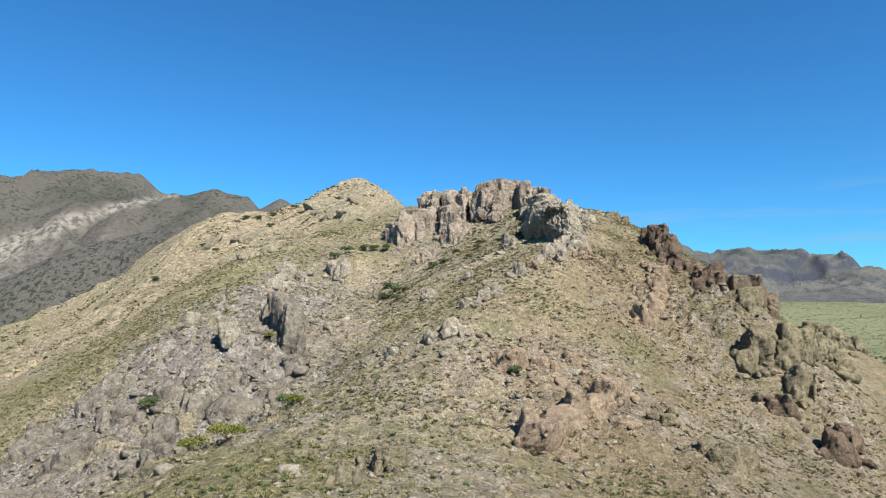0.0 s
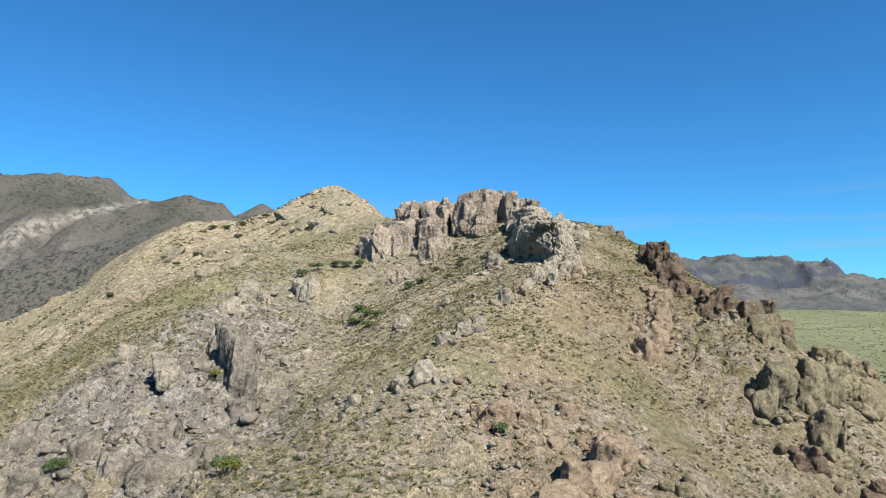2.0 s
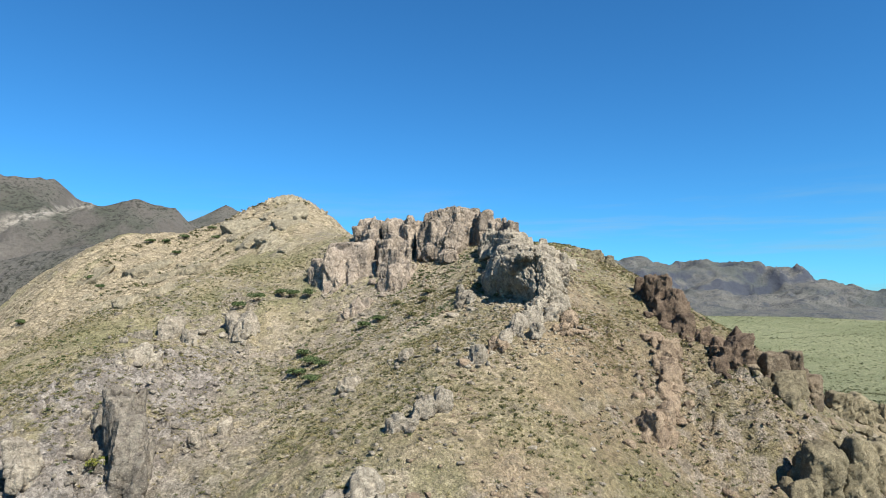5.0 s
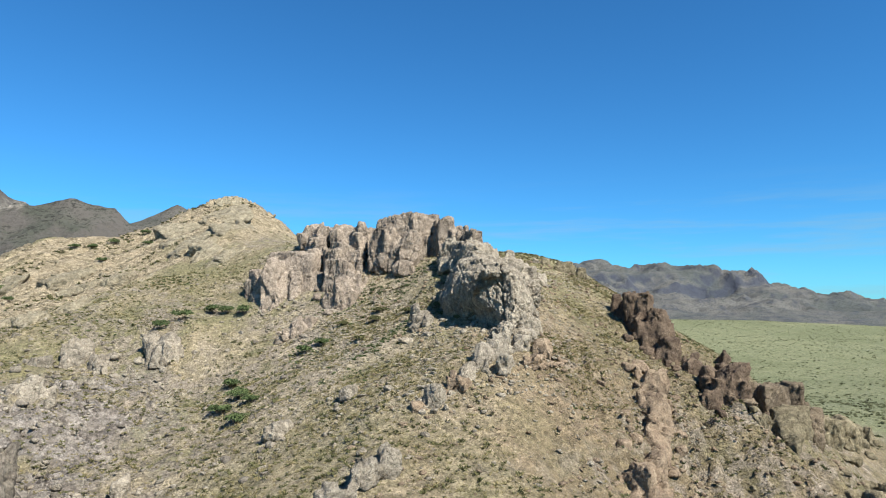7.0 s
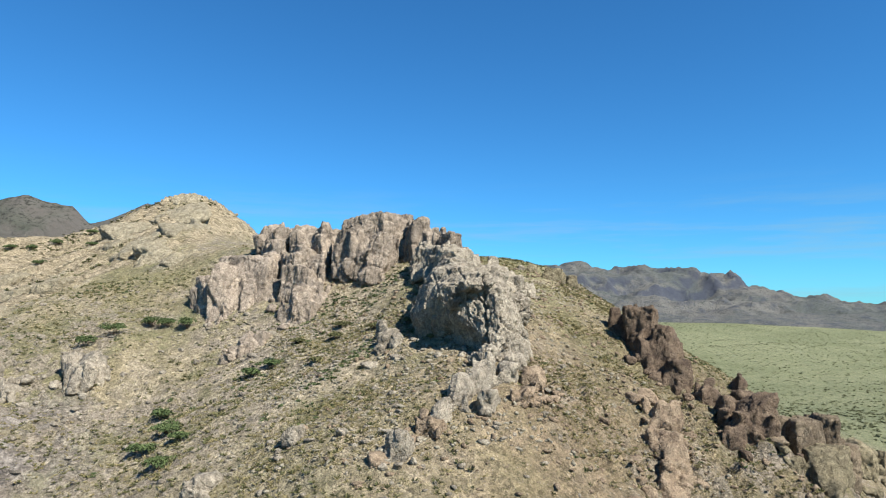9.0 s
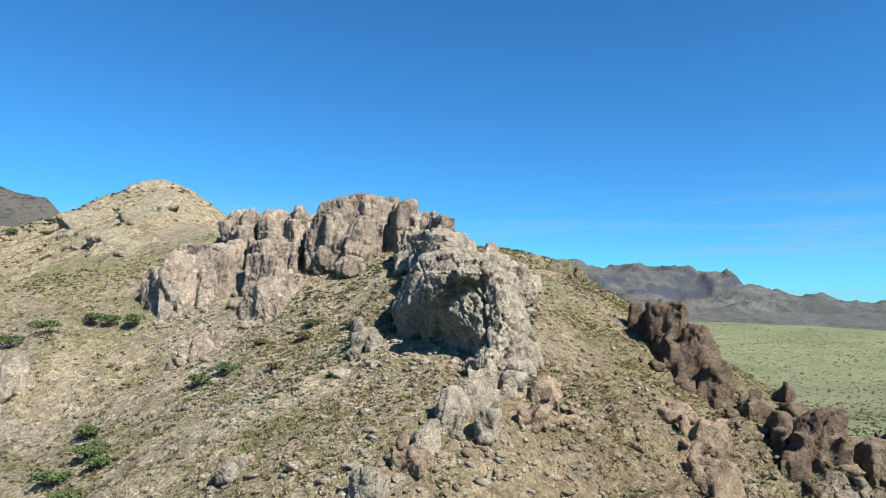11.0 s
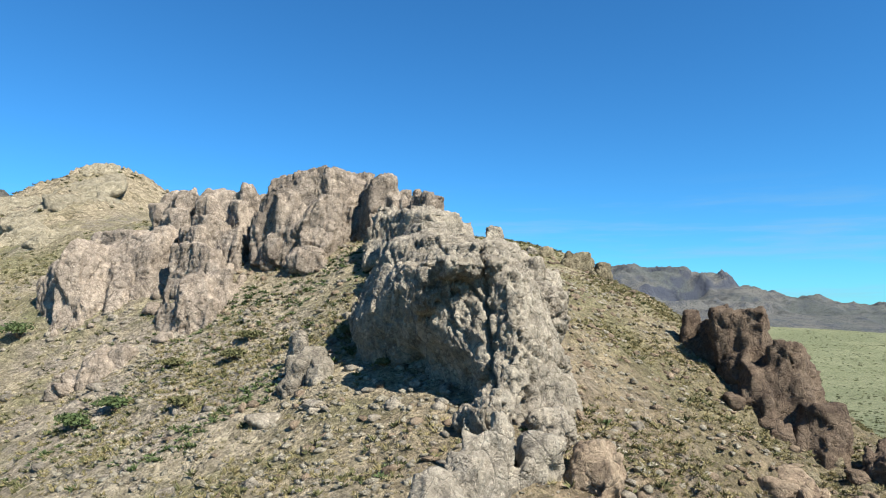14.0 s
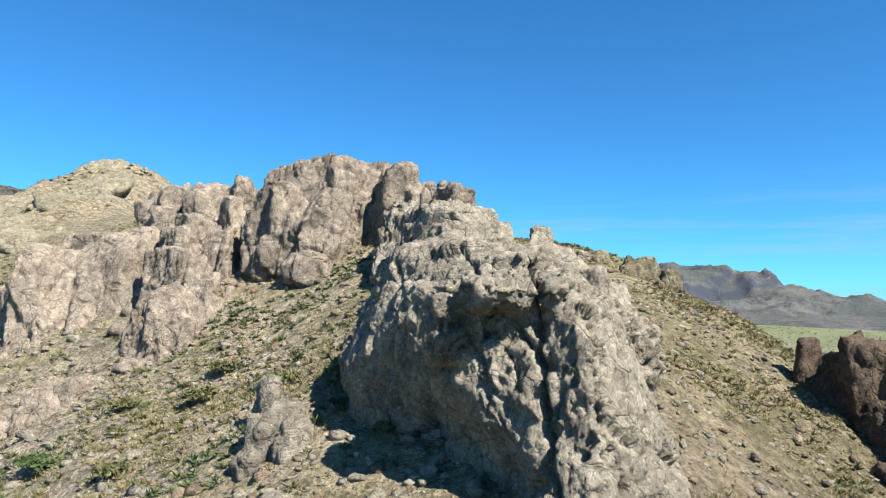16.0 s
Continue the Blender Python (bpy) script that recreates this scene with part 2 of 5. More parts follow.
gc = blend(gt, maths(gt, "MULTIPLY", span(gt, n_grit, 0.44, 0.34), 0.5), gc, (0.295, 0.246, 0.178))
slab = blend(gt, span(gt, n_mid, 0.35, 0.62), (0.284, 0.238, 0.164), (0.238, 0.198, 0.132))
along = gt.nodes.new("ShaderNodeMapping")                 # bedding joints run along the ridge
along.inputs["Rotation"].default_value = (0, 0, radians(-52))
along.inputs["Scale"].default_value = (0.07, 0.34, 0.2)
gt.links.new(gv, along.inputs["Vector"])
warp = gt.nodes.new("ShaderNodeTexNoise")
warp.inputs["Scale"].default_value, warp.inputs["Detail"].default_value = 0.25, 5
gt.links.new(gv, warp.inputs["Vector"])
bentv = gt.nodes.new("ShaderNodeVectorMath")
bentv.operation = "ADD"
gt.links.new(along.outputs["Vector"], bentv.inputs[0])
gt.links.new(warp.outputs["Color"], bentv.inputs[1])
bedding = tex_cells(gt, bentv.outputs[0], 1.6, "DISTANCE_TO_EDGE")
slab = blend(gt, maths(gt, "MULTIPLY", span(gt, bedding, 0.06, 0.0), 0.85), slab, (0.109, 0.089, 0.052))
slab = blend(gt, maths(gt, "MULTIPLY", span(gt, n_fine, 0.55, 0.66), 0.5), slab, (0.158, 0.125, 0.068))
gc = blend(gt, PALE, gc, slab)
bedrock = blend(gt, span(gt, n_mid, 0.42, 0.58), (0.241, 0.216, 0.185), (0.156, 0.136, 0.116))
bedrock = blend(gt, maths(gt, "MULTIPLY", span(gt, n_fine, 0.53, 0.64), 0.7), bedrock, (0.079, 0.070, 0.059))
bedrock = blend(gt, maths(gt, "MULTIPLY", span(gt, n_grit, 0.45, 0.34), 0.6), bedrock, (0.313, 0.291, 0.256))
gc = blend(gt, maths(gt, "MULTIPLY", fsep.outputs["Blue"], span(gt, n_patch, 0.38, 0.48)), gc, bedrock)
flatland = blend(gt, span(gt, tex_noise(gt, gv, 0.012, 5, 0.6), 0.42, 0.6), (0.154, 0.162, 0.092), (0.120, 0.131, 0.071))
flatland = blend(gt, span(gt, tex_noise(gt, gv, 0.25, 6, 0.75), 0.48, 0.62), flatland, (0.111, 0.121, 0.061))
gc = blend(gt, PLAIN, gc, flatland)
gt.links.new(mottled(gt, gv, gc, (3.4, 1.5, 8.0), 0.80, 1.26), gp.inputs["Base Color"])
bump(gt, gp, maths(gt, "ADD", maths(gt, "MULTIPLY", n_mid, 0.7), maths(gt, "SUBTRACT", maths(gt, "MULTIPLY", n_fine, 0.65), maths(gt, "MULTIPLY", peb, 0.15))), 0.7, 1.0)


def mountain_material(name, scrub, soil, rock, pale=None):
    """A far slope: soil and scrub speckles, rock where it is steep, a pale band of scree on one of them."""
    m, t, p = material(name)
    v = place_of(t)
    wide, mid, fine = tex_noise(t, v, 0.012, 5), tex_noise(t, v, 0.06, 6, 0.7), tex_noise(t, v, 0.55, 6, 0.75)
    c = blend(t, span(t, wide, 0.4, 0.62), soil, scrub)
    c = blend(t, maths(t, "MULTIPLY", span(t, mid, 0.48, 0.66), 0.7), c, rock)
    c = blend(t, maths(t, "MULTIPLY", span(t, fine, 0.5, 0.58), 0.85), c, tuple(0.35 * x for x in scrub))
    at = t.nodes.new("ShaderNodeAttribute")
    at.attribute_name = "zone"
    sep = t.nodes.new("ShaderNodeSeparateColor")
    t.links.new(at.outputs["Color"], sep.inputs["Color"])
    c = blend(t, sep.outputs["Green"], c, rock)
    if pale:
        c = blend(t, maths(t, "MULTIPLY", sep.outputs["Red"], span(t, tex_noise(t, v, 0.3, 5, 0.7), 0.38, 0.6)), c, pale)
    t.links.new(c, p.inputs["Base Color"])
    bump(t, p, maths(t, "ADD", maths(t, "MULTIPLY", mid, 1.0), maths(t, "MULTIPLY", fine, 0.3)), 5.0, 0.9)
    return m


NEAR_RANGE = mountain_material("scrubby_mountain", (0.062, 0.066, 0.052), (0.100, 0.095, 0.083), (0.090, 0.082, 0.074), (0.256, 0.236, 0.202))
# the blue of distance haze is put into this range's rock colour
FAR_RANGE = mountain_material("haze_blue_mountain", (0.078, 0.086, 0.080), (0.118, 0.116, 0.106), (0.036, 0.043, 0.062))


def leaf_material(name, a, b):
    m, t, p = material(name, 0.8)
    n = t.nodes.new("ShaderNodeNewGeometry")
    t.links.new(blend(t, n.outputs["Random Per Island"], a, b), p.inputs["Base Color"])
    return m


DRY_GRASS = leaf_material("dry_grass", (0.235, 0.195, 0.095), (0.140, 0.124, 0.060))
OLIVE_SCRUB = leaf_material("olive_scrub", (0.064, 0.069, 0.030), (0.118, 0.112, 0.050))
GREEN_LEAF = leaf_material("green_leaf", (0.043, 0.066, 0.025), (0.080, 0.105, 0.041))
YELLOW_LEAF = leaf_material("yellow_green_leaf", (0.076, 0.088, 0.017), (0.123, 0.123, 0.029))
CREOSOTE = leaf_material("creosote_leaf", (0.093, 0.102, 0.056), (0.158, 0.159, 0.087))
WOOD, _, wood_p = material("grey_twig")
wood_p.inputs["Base Color"].default_value = (0.16, 0.12, 0.08, 1)


# ---- mesh helpers ----
def mesh_from(name, verts, faces, mat, smooth_shade=False):
    me = bpy.data.meshes.new(name)
    verts, faces = np.asarray(verts, np.float32), np.asarray(faces, np.int32)
    n, k = faces.shape
    me.vertices.add(len(verts))
    me.vertices.foreach_set("co", verts.ravel())
    me.loops.add(n * k)
    me.loops.foreach_set("vertex_index", faces.ravel())
    me.polygons.add(n)
    me.polygons.foreach_set("loop_start", np.arange(0, n * k, k, dtype=np.int32))
    me.update(calc_edges=True)
    if smooth_shade:
        me.polygons.foreach_set("use_smooth", np.ones(n, bool))
    me.materials.append(mat)
    me.validate()
    return me


def grid_faces(nx, ny):
    i = np.arange(nx - 1)[None, :] + (np.arange(ny - 1) * nx)[:, None]
    return np.stack((i, i + 1, i + nx + 1, i + nx), axis=-1).reshape(-1, 4)


def add_zone(me, rgba, name="zone"):
    a = me.color_attributes.new(name, "FLOAT_COLOR", "POINT")
    a.data.foreach_set("color", np.clip(rgba, 0, 1).astype(np.float32).ravel())


# ---- terrain: a dome on a plain, with knolls, shoulders and hollows (x, y, radius, height) ----
KNOLLS = [
    (-62, 260, 60, 35.4), (42, 52, 60, 8.6), (42, 140, 24, 5.7), (-14, 28, 36, 19.5), (114, 228, 60, 12.6),
    (-30, 228, 24, 18.6), (26, 316, 60, 18.5), (-142, 196, 60, 11.4), (18, 108, 16, 4.4), (50, 116, 16, 5.6),
    (-6, 84, 16, 2.7), (-150, 324, 60, 14.6), (82, 164, 24, 2.4), (-78, 204, 24, 9.6), (-38, 100, 16, 2.7),
    (-6, 268, 36, 11.6),
]
SHOULDERS = [
    (-14, 156, 16, 1.3), (2, -60, 60, 3.5), (66, 140, 16, 5.6), (90, 196, 24, 9.1), (194, 260, 60, 7.6),
    (194, -4, 60, 5), (-126, 116, 36, 3.1), (-78, 228, 24, 8), (-30, 196, 16, 2.3), (10, 84, 16, 3.4),
    (-30, 292, 24, 3.8), (98, 148, 16, 5.7), (50, 180, 24, 2.7), (26, 124, 16, 1.8), (42, 164, 16, 6.6),
    (-150, 4, 60, 3.9), (-118, 268, 24, 4.7),
]
HOLLOWS = [
    (-14, 140, 24, -13), (-14, 108, 16, -4.6), (66, 68, 24, -5.9), (-38, 172, 16, -5.3), (18, 188, 24, -7.1),
    (162, 100, 60, -7.1), (-46, 20, 24, -7), (2, 124, 16, -2.4), (42, 92, 16, -1.3), (-62, 132, 24, -2.2),
    (-22, 124, 16, -2.8), (114, 84, 36, -2.9), (82, 132, 16, -2.2),
]

SWELLS = [
    (51, 97, 10, 2.7), (-20, 190, 10, 1.8), (-31, 120, 10, 1.9), (50, 106, 10, 2.4), (-40, 78, 10, 1.4), (87, 161, 26, 1.2), (-8, 62, 10, 1.3),
    (-1, 127, 10, 0.4), (-23, 145, 10, 2.4), (28, 106, 10, 1.2), (-36, 171, 10, 1.0), (-2, 118, 10, 1.3), (16, 147, 10, 1.0), (82, 140, 10, 0.8), (-92, 242, 26, 8.5), (-122, 242, 28, 18.0), (-150, 232, 28, 14.0),
]
DIPS = [
    (-20, 84, 10, -2.7), (-19, 155, 16, -2.1), (-13, 89, 10, -2.2), (41, 120, 10, -1.5), (8, 140, 10, -1.6), (-22, 168, 10, -1.5), (36, 78, 16, -1.1),
    (-83, 151, 10, -1.4), (-49, 211, 10, -1.5), (-33, 141, 10, -2.2), (8, 111, 10, -1.1), (38, 102, 10, -1.2), (-19, 155, 10, -1.9),
]


def pale_side(x, y):
    """Metres into the pale limestone of the back ridge."""
    return (x + 75) * -0.786 + (y - 135) * 0.618 + 8 + 9 * np.exp(-((x + 20) ** 2 + (y - 188) ** 2) / 16.0 ** 2)


def rough_height(x, y):
    z = 94 + 9 * np.tanh((y - 150) / 300) + 0.08 * np.clip(y - 430, 0, 320)
    z = z - 0.02 * np.clip(y - 1500, 0, None) - 0.02 * np.clip(np.abs(x) - 1500, 0, None)
    z = z + 62 * np.exp(-(((x + 5) / 85) ** 2 + ((y - 165) / 85) ** 2))
    for bx, by, br, bh in KNOLLS + SHOULDERS + HOLLOWS + SWELLS + DIPS:
        z = z + bh * np.exp(-((x - bx) ** 2 + (y - by) ** 2) / br ** 2)
    return z


def hill_mask(x, y):
    return np.exp(-(np.maximum(np.hypot((x - 0) / 130, (y - 150) / 140), 0.75) - 0.75) ** 2 * 9)


def rocky_mask(x, y):
    a = np.exp(-(((x + 36) / 24) ** 2 + ((y - 82) / 30) ** 2))
    b = np.exp(-(((x - 48) / 16) ** 2 + ((y - 100) / 20) ** 2)) * 0.7
    c = np.exp(-(((x - 34) / 10) ** 2 + ((y - 102) / 12) ** 2)) * 0.5
    d = np.exp(-(((x + 28) / 14) ** 2 + ((y - 122) / 18) ** 2)) * 0.6
    e = np.exp(-(((x - 13) / 14) ** 2 + ((y - 68) / 12) ** 2)) * 0.6
    return np.clip(a + b + c + d + e, 0, 1)


def height(x, y):
    x, y = np.asarray(x, float), np.asarray(y, float)
    shape = x.shape
    x, y = x.ravel(), y.ravel()
    z = rough_height(x, y)
    hill = hill_mask(x, y)
    z = z + hill * (0.6 * fbm(flat(x, y, 9.0), 3, 3) + 0.22 * fbm(flat(x, y, 2.2), 4, 8, 0.6))
    rock = rocky_mask(x, y)
    near = rock > 0.02
    if near.any():
        f1, f2, idn = cells(flat(x[near] + 1.5 * fbm(flat(x[near], y[near], 4.0), 2, 5), y[near], 3.4), 21, True)
        lump = idn * 1.7 - 0.8 * smooth(0.12, 0.0, f2 - f1) + 0.3 * ridged(flat(x[near], y[near], 2.2), 3, 31)
        h1, h2, fine_f = cells(flat(x[near] + 0.6 * fbm(flat(x[near], y[near], 1.8), 2, 15), y[near] * 0.8, 1.5), 29, True)
        z[near] += rock[near] * (lump + 1.0 * fine_f - 0.5 * smooth(0.16, 0.0, h2 - h1))
    s = pale_side(x, y)
    pale = smooth(-2, 5, s) * hill
    near = pale > 0.02
    if near.any():
        xs, ys, ss = x[near], y[near], s[near]
        w = ss / 6.5 + 0.5 * fbm(flat(xs, ys, 14.0), 3, 41)
        step = (w - np.floor(w)) ** 1.6
        f1, f2, idn = cells(flat(xs * 0.62 + ys * 0.78, ss * 1.7, 8.0), 43)
        z[near] += pale[near] * (1.7 * (step - 0.4) + 0.5 * (idn - 0.5) - 0.5 * smooth(0.07, 0.0, f2 - f1))
    return z.reshape(shape)


def spaced(step, *stretches):
    """Grid lines: an even step in the first stretch (lo, hi), growing outside it, slowly as far as (lo, hi) of the second, then fast."""
    (lo, hi), (slow_lo, slow_hi), (far_lo, far_hi) = stretches
    out = list(np.arange(lo, hi + step / 2, step))
    for sign, slow, far in ((-1, slow_lo, far_lo), (1, slow_hi, far_hi)):
        w, v, run = step, (lo if sign < 0 else out[-1]), []
        while (v - far) * sign < 0:
            w *= 1.012 if (v - slow) * sign < 0 else 1.07
            v += sign * w
            run.append(v)
        out = run[::-1] + out if sign < 0 else out + run
    return np.array(out)


gx = spaced(0.55, (-58, 62), (-120, 64), (-4400, 4400))
gy = spaced(0.55, (40, 164), (38, 226), (-4300, 4500))
GX, GY = np.meshgrid(gx, gy)
GZ = height(GX, GY)
ground_me = mesh_from("ground", np.stack((GX, GY, GZ), axis=-1).reshape(-1, 3), grid_faces(len(gx), len(gy)), GROUND, True)
fx, fy = GX.ravel(), GY.ravel()
soft_n = fbm(flat(fx, fy, 12.0), 4, 77)
pale_n = smooth(-3, 4, pale_side(fx, fy) + 3 * soft_n) * hill_mask(fx, fy) * smooth(0.75, 0.1, fbm(flat(fx * 0.62 + fy * 0.78, pale_side(fx, fy) * 2.4, 16.0), 4, 71))
pink_n = np.exp(-(((fx - 14) / 16) ** 2 + ((fy - 82) / 26) ** 2)) * smooth(-0.5, 0.5, soft_n + 0.3) * 0.9
pink_n = np.maximum(pink_n, np.exp(-(((fx - 25) / 12) ** 2 + ((fy - 106) / 13) ** 2)) * 0.8)
scree_n = smooth(0.05, 0.6, fbm(flat(fx, fy, 15.0), 4, 55) + 0.35 * np.exp(-(((fx + 12) / 20) ** 2 + ((fy - 115) / 25) ** 2)) + 0.5 * rocky_mask(fx, fy))
plain_n = 1 - smooth(0.02, 0.3, hill_mask(fx, fy))
add_zone(ground_me, np.stack((pale_n, pink_n, scree_n, plain_n), axis=-1))
flank_n = smooth(12, 34, fx + 6 * soft_n + 0.5 * np.clip(100 - fy, 0, 20)) * smooth(140, 118, fy + 6 * soft_n - 0.9 * np.clip(fx - 42, 0, None)) * smooth(0.01, 0.2, hill_mask(fx, fy))
bare_n = np.exp(-(((fx - 2) / 17) ** 2 + ((fy - 126) / 24) ** 2)) * 0.95 + np.exp(-(((fx + 2) / 9) ** 2 + ((fy - 66) / 22) ** 2)) * 0.5
bed_n = smooth(0.25, 0.7, rocky_mask(fx, fy) + 0.3 * soft_n) * smooth(12, -4, fx + 4 * soft_n)
add_zone(ground_me, np.stack((flank_n, bare_n, bed_n, flank_n * 0), axis=-1), "flank")
tagged(new("ground", ground_me), "tan stony desert hillside falling to a scrubby green plain", "ground", kind="structure")


# ---- mountains: a crest line (x, y, z) and slopes that fall from it ----
def mountain(name, label, crest, foot, reach, mat, step, seed, gully=0.5, scree=None, rib=0.42, cliff=0.0):
    crest = np.array(crest, float)
    lo, hi = crest[:, :2].min(0) - reach * 1.05, crest[:, :2].max(0) + reach * 1.05
    xs, ys = np.arange(lo[0], hi[0], step), np.arange(lo[1], hi[1], step)
    X, Y = np.meshgrid(xs, ys)
    x, y = X.ravel(), Y.ravel()
    wx = x + reach * 0.05 * fbm(flat(x, y, reach * 0.45), 3, seed)
    wy = y + reach * 0.05 * fbm(flat(x, y, reach * 0.45), 3, seed + 5)
    best = np.full(len(x), -1e9)
    for a, b in zip(crest[:-1], crest[1:]):
        ab = b[:2] - a[:2]
        t = np.clip(((wx - a[0]) * ab[0] + (wy - a[1]) * ab[1]) / (ab @ ab), 0, 1)
        d = np.hypot(wx - a[0] - t * ab[0], wy - a[1] - t * ab[1])
        top = a[2] + t * (b[2] - a[2])
        fall = np.clip(1 - d / reach, 0, 1)
        best = np.maximum(best, foot + (top - foot) * fall ** 1.25)
    part_up = np.clip((best - foot) / (crest[:, 2].max() - foot), 0, 1)
    rid = ridged(flat(x, y, reach * rib), 5, seed + 11)
    z = best + gully * (crest[:, 2].mean() - foot) * 0.26 * (rid - 0.55) * smooth(0.0, 0.3, part_up) * (1 - 0.75 * smooth(0.75, 1.0, part_up))
    z += 0.012 * reach * fbm(flat(x, y, reach * 0.07), 4, seed + 3) * smooth(0, 0.15, part_up)
    bed = part_up + 0.10 * fbm(flat(x, y, reach * 0.3), 3, seed + 21)
    z += cliff * (smooth(0.46, 0.485, bed) - smooth(0.46, 0.80, bed)) * smooth(-0.3, 0.3, fbm(flat(x, y, reach * 0.6), 2, seed + 27))
    base = rough_height(x, y)
    z = z + (base - foot) * (1 - smooth(0.0, 0.5, part_up)) - 3 * (1 - smooth(0.0, 0.03, part_up))
    me = mesh_from(name, np.stack((x, y, z), axis=-1), grid_faces(len(xs), len(ys)), mat, True)
    pale = np.zeros(len(x)) if scree is None else scree(x, y, z)
    gy_, gx_ = np.gradient(z.reshape(len(ys), len(xs)), step)
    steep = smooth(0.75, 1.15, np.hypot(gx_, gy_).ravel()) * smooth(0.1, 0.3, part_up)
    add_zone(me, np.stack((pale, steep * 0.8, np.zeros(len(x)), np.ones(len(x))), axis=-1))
    return tagged(new(name, me), label, "mountain")


def by_bearing(eye, dist, rows_):
    """Crest points from (bearing, elevation) in degrees at one distance from a point."""
    return [(eye[0] + dist * math.sin(radians(a)), eye[1] + dist * math.cos(radians(a)), eye[2] + dist * math.tan(radians(e))) for a, e in rows_]


START = (0.0, 0.0, 130.0)


def scree_band(x, y, z):
    """The pale streak that runs down from the saddle, broader and thinner towards its foot."""
    way, up = np.degrees(np.arctan2(x, y)), np.degrees(np.arctan2(z - START[2], np.hypot(x, y)))
    line = np.interp(way, (-40, -34.3, -30.8, -27.2, -25.4, -22.3, -21), (0.5, 3.3, 5.5, 7.1, 7.8, 8.6, 9.2))
    wide = np.interp(way, (-36, -30, -22), (1.5, 0.9, 0.18)) * (1 + 0.5 * fbm(flat(x, y, 11.0), 3, 7))
    off = up - line
    body = smooth(wide, 0.2 * wide, np.abs(off))
    apron = 0.45 * smooth(-4.5, -0.3, off) * (off < 0) * smooth(-0.2, 0.5, fbm(flat(x, y, 14.0), 4, 9)) * smooth(-24.0, -28.0, way)
    return np.maximum(body, apron) * smooth(-21.6, -22.6, way)


mountain("mountain", "dark scrubby mountain with a flat top and a pale scree streak",
         by_bearing(START, 430, [(-48, 6.5), (-40, 7.9), (-34.5, 8.5), (-32.4, 9.0), (-29.5, 9.5), (-27.9, 10.2), (-24.9, 10.25), (-24.1, 9.6), (-23.3, 8.6), (-22.4, 7.3)]),
         104, 190, NEAR_RANGE, 2.8, 101, 0.5, scree_band)
mountain("mountain", "dark brown cone-shaped mountain with a rocky top",
         by_bearing(START, 362, [(-24.2, 8.2), (-22, 8.6), (-20.6, 9.1), (-19.8, 9.45), (-18.6, 8.8), (-17.2, 7.6), (-16, 6.0)]),
         104, 112, NEAR_RANGE, 2.2, 131, 0.35, scree_band)
mountain("mountain", "distant grey-green rounded mountain",
         by_bearing(START, 760, [(-22, 6.0), (-17.6, 7.2), (-15.4, 8.1), (-13.4, 8.5), (-11, 7.3), (-7, 5.0)]), 104, 300, NEAR_RANGE, 6.0, 151, 0.25)
MID = (7.7, 55.0, 144.7)
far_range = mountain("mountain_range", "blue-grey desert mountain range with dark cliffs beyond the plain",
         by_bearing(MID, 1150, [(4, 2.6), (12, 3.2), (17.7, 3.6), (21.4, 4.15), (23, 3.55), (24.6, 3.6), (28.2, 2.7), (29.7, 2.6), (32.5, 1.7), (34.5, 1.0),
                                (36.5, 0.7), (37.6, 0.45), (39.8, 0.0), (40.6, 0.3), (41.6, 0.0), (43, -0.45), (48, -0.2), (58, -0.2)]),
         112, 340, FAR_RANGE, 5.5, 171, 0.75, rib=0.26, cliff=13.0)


# ---- rocks ----
ICO = {}


def ico(level):
    if level not in ICO:
        bm = bmesh.new()
        bmesh.ops.create_icosphere(bm, subdivisions=level, radius=1.0)
        ICO[level] = (np.array([v.co[:] for v in bm.verts]), np.array([[v.index for v in f.verts] for f in bm.faces]))
        bm.free()
    return ICO[level]


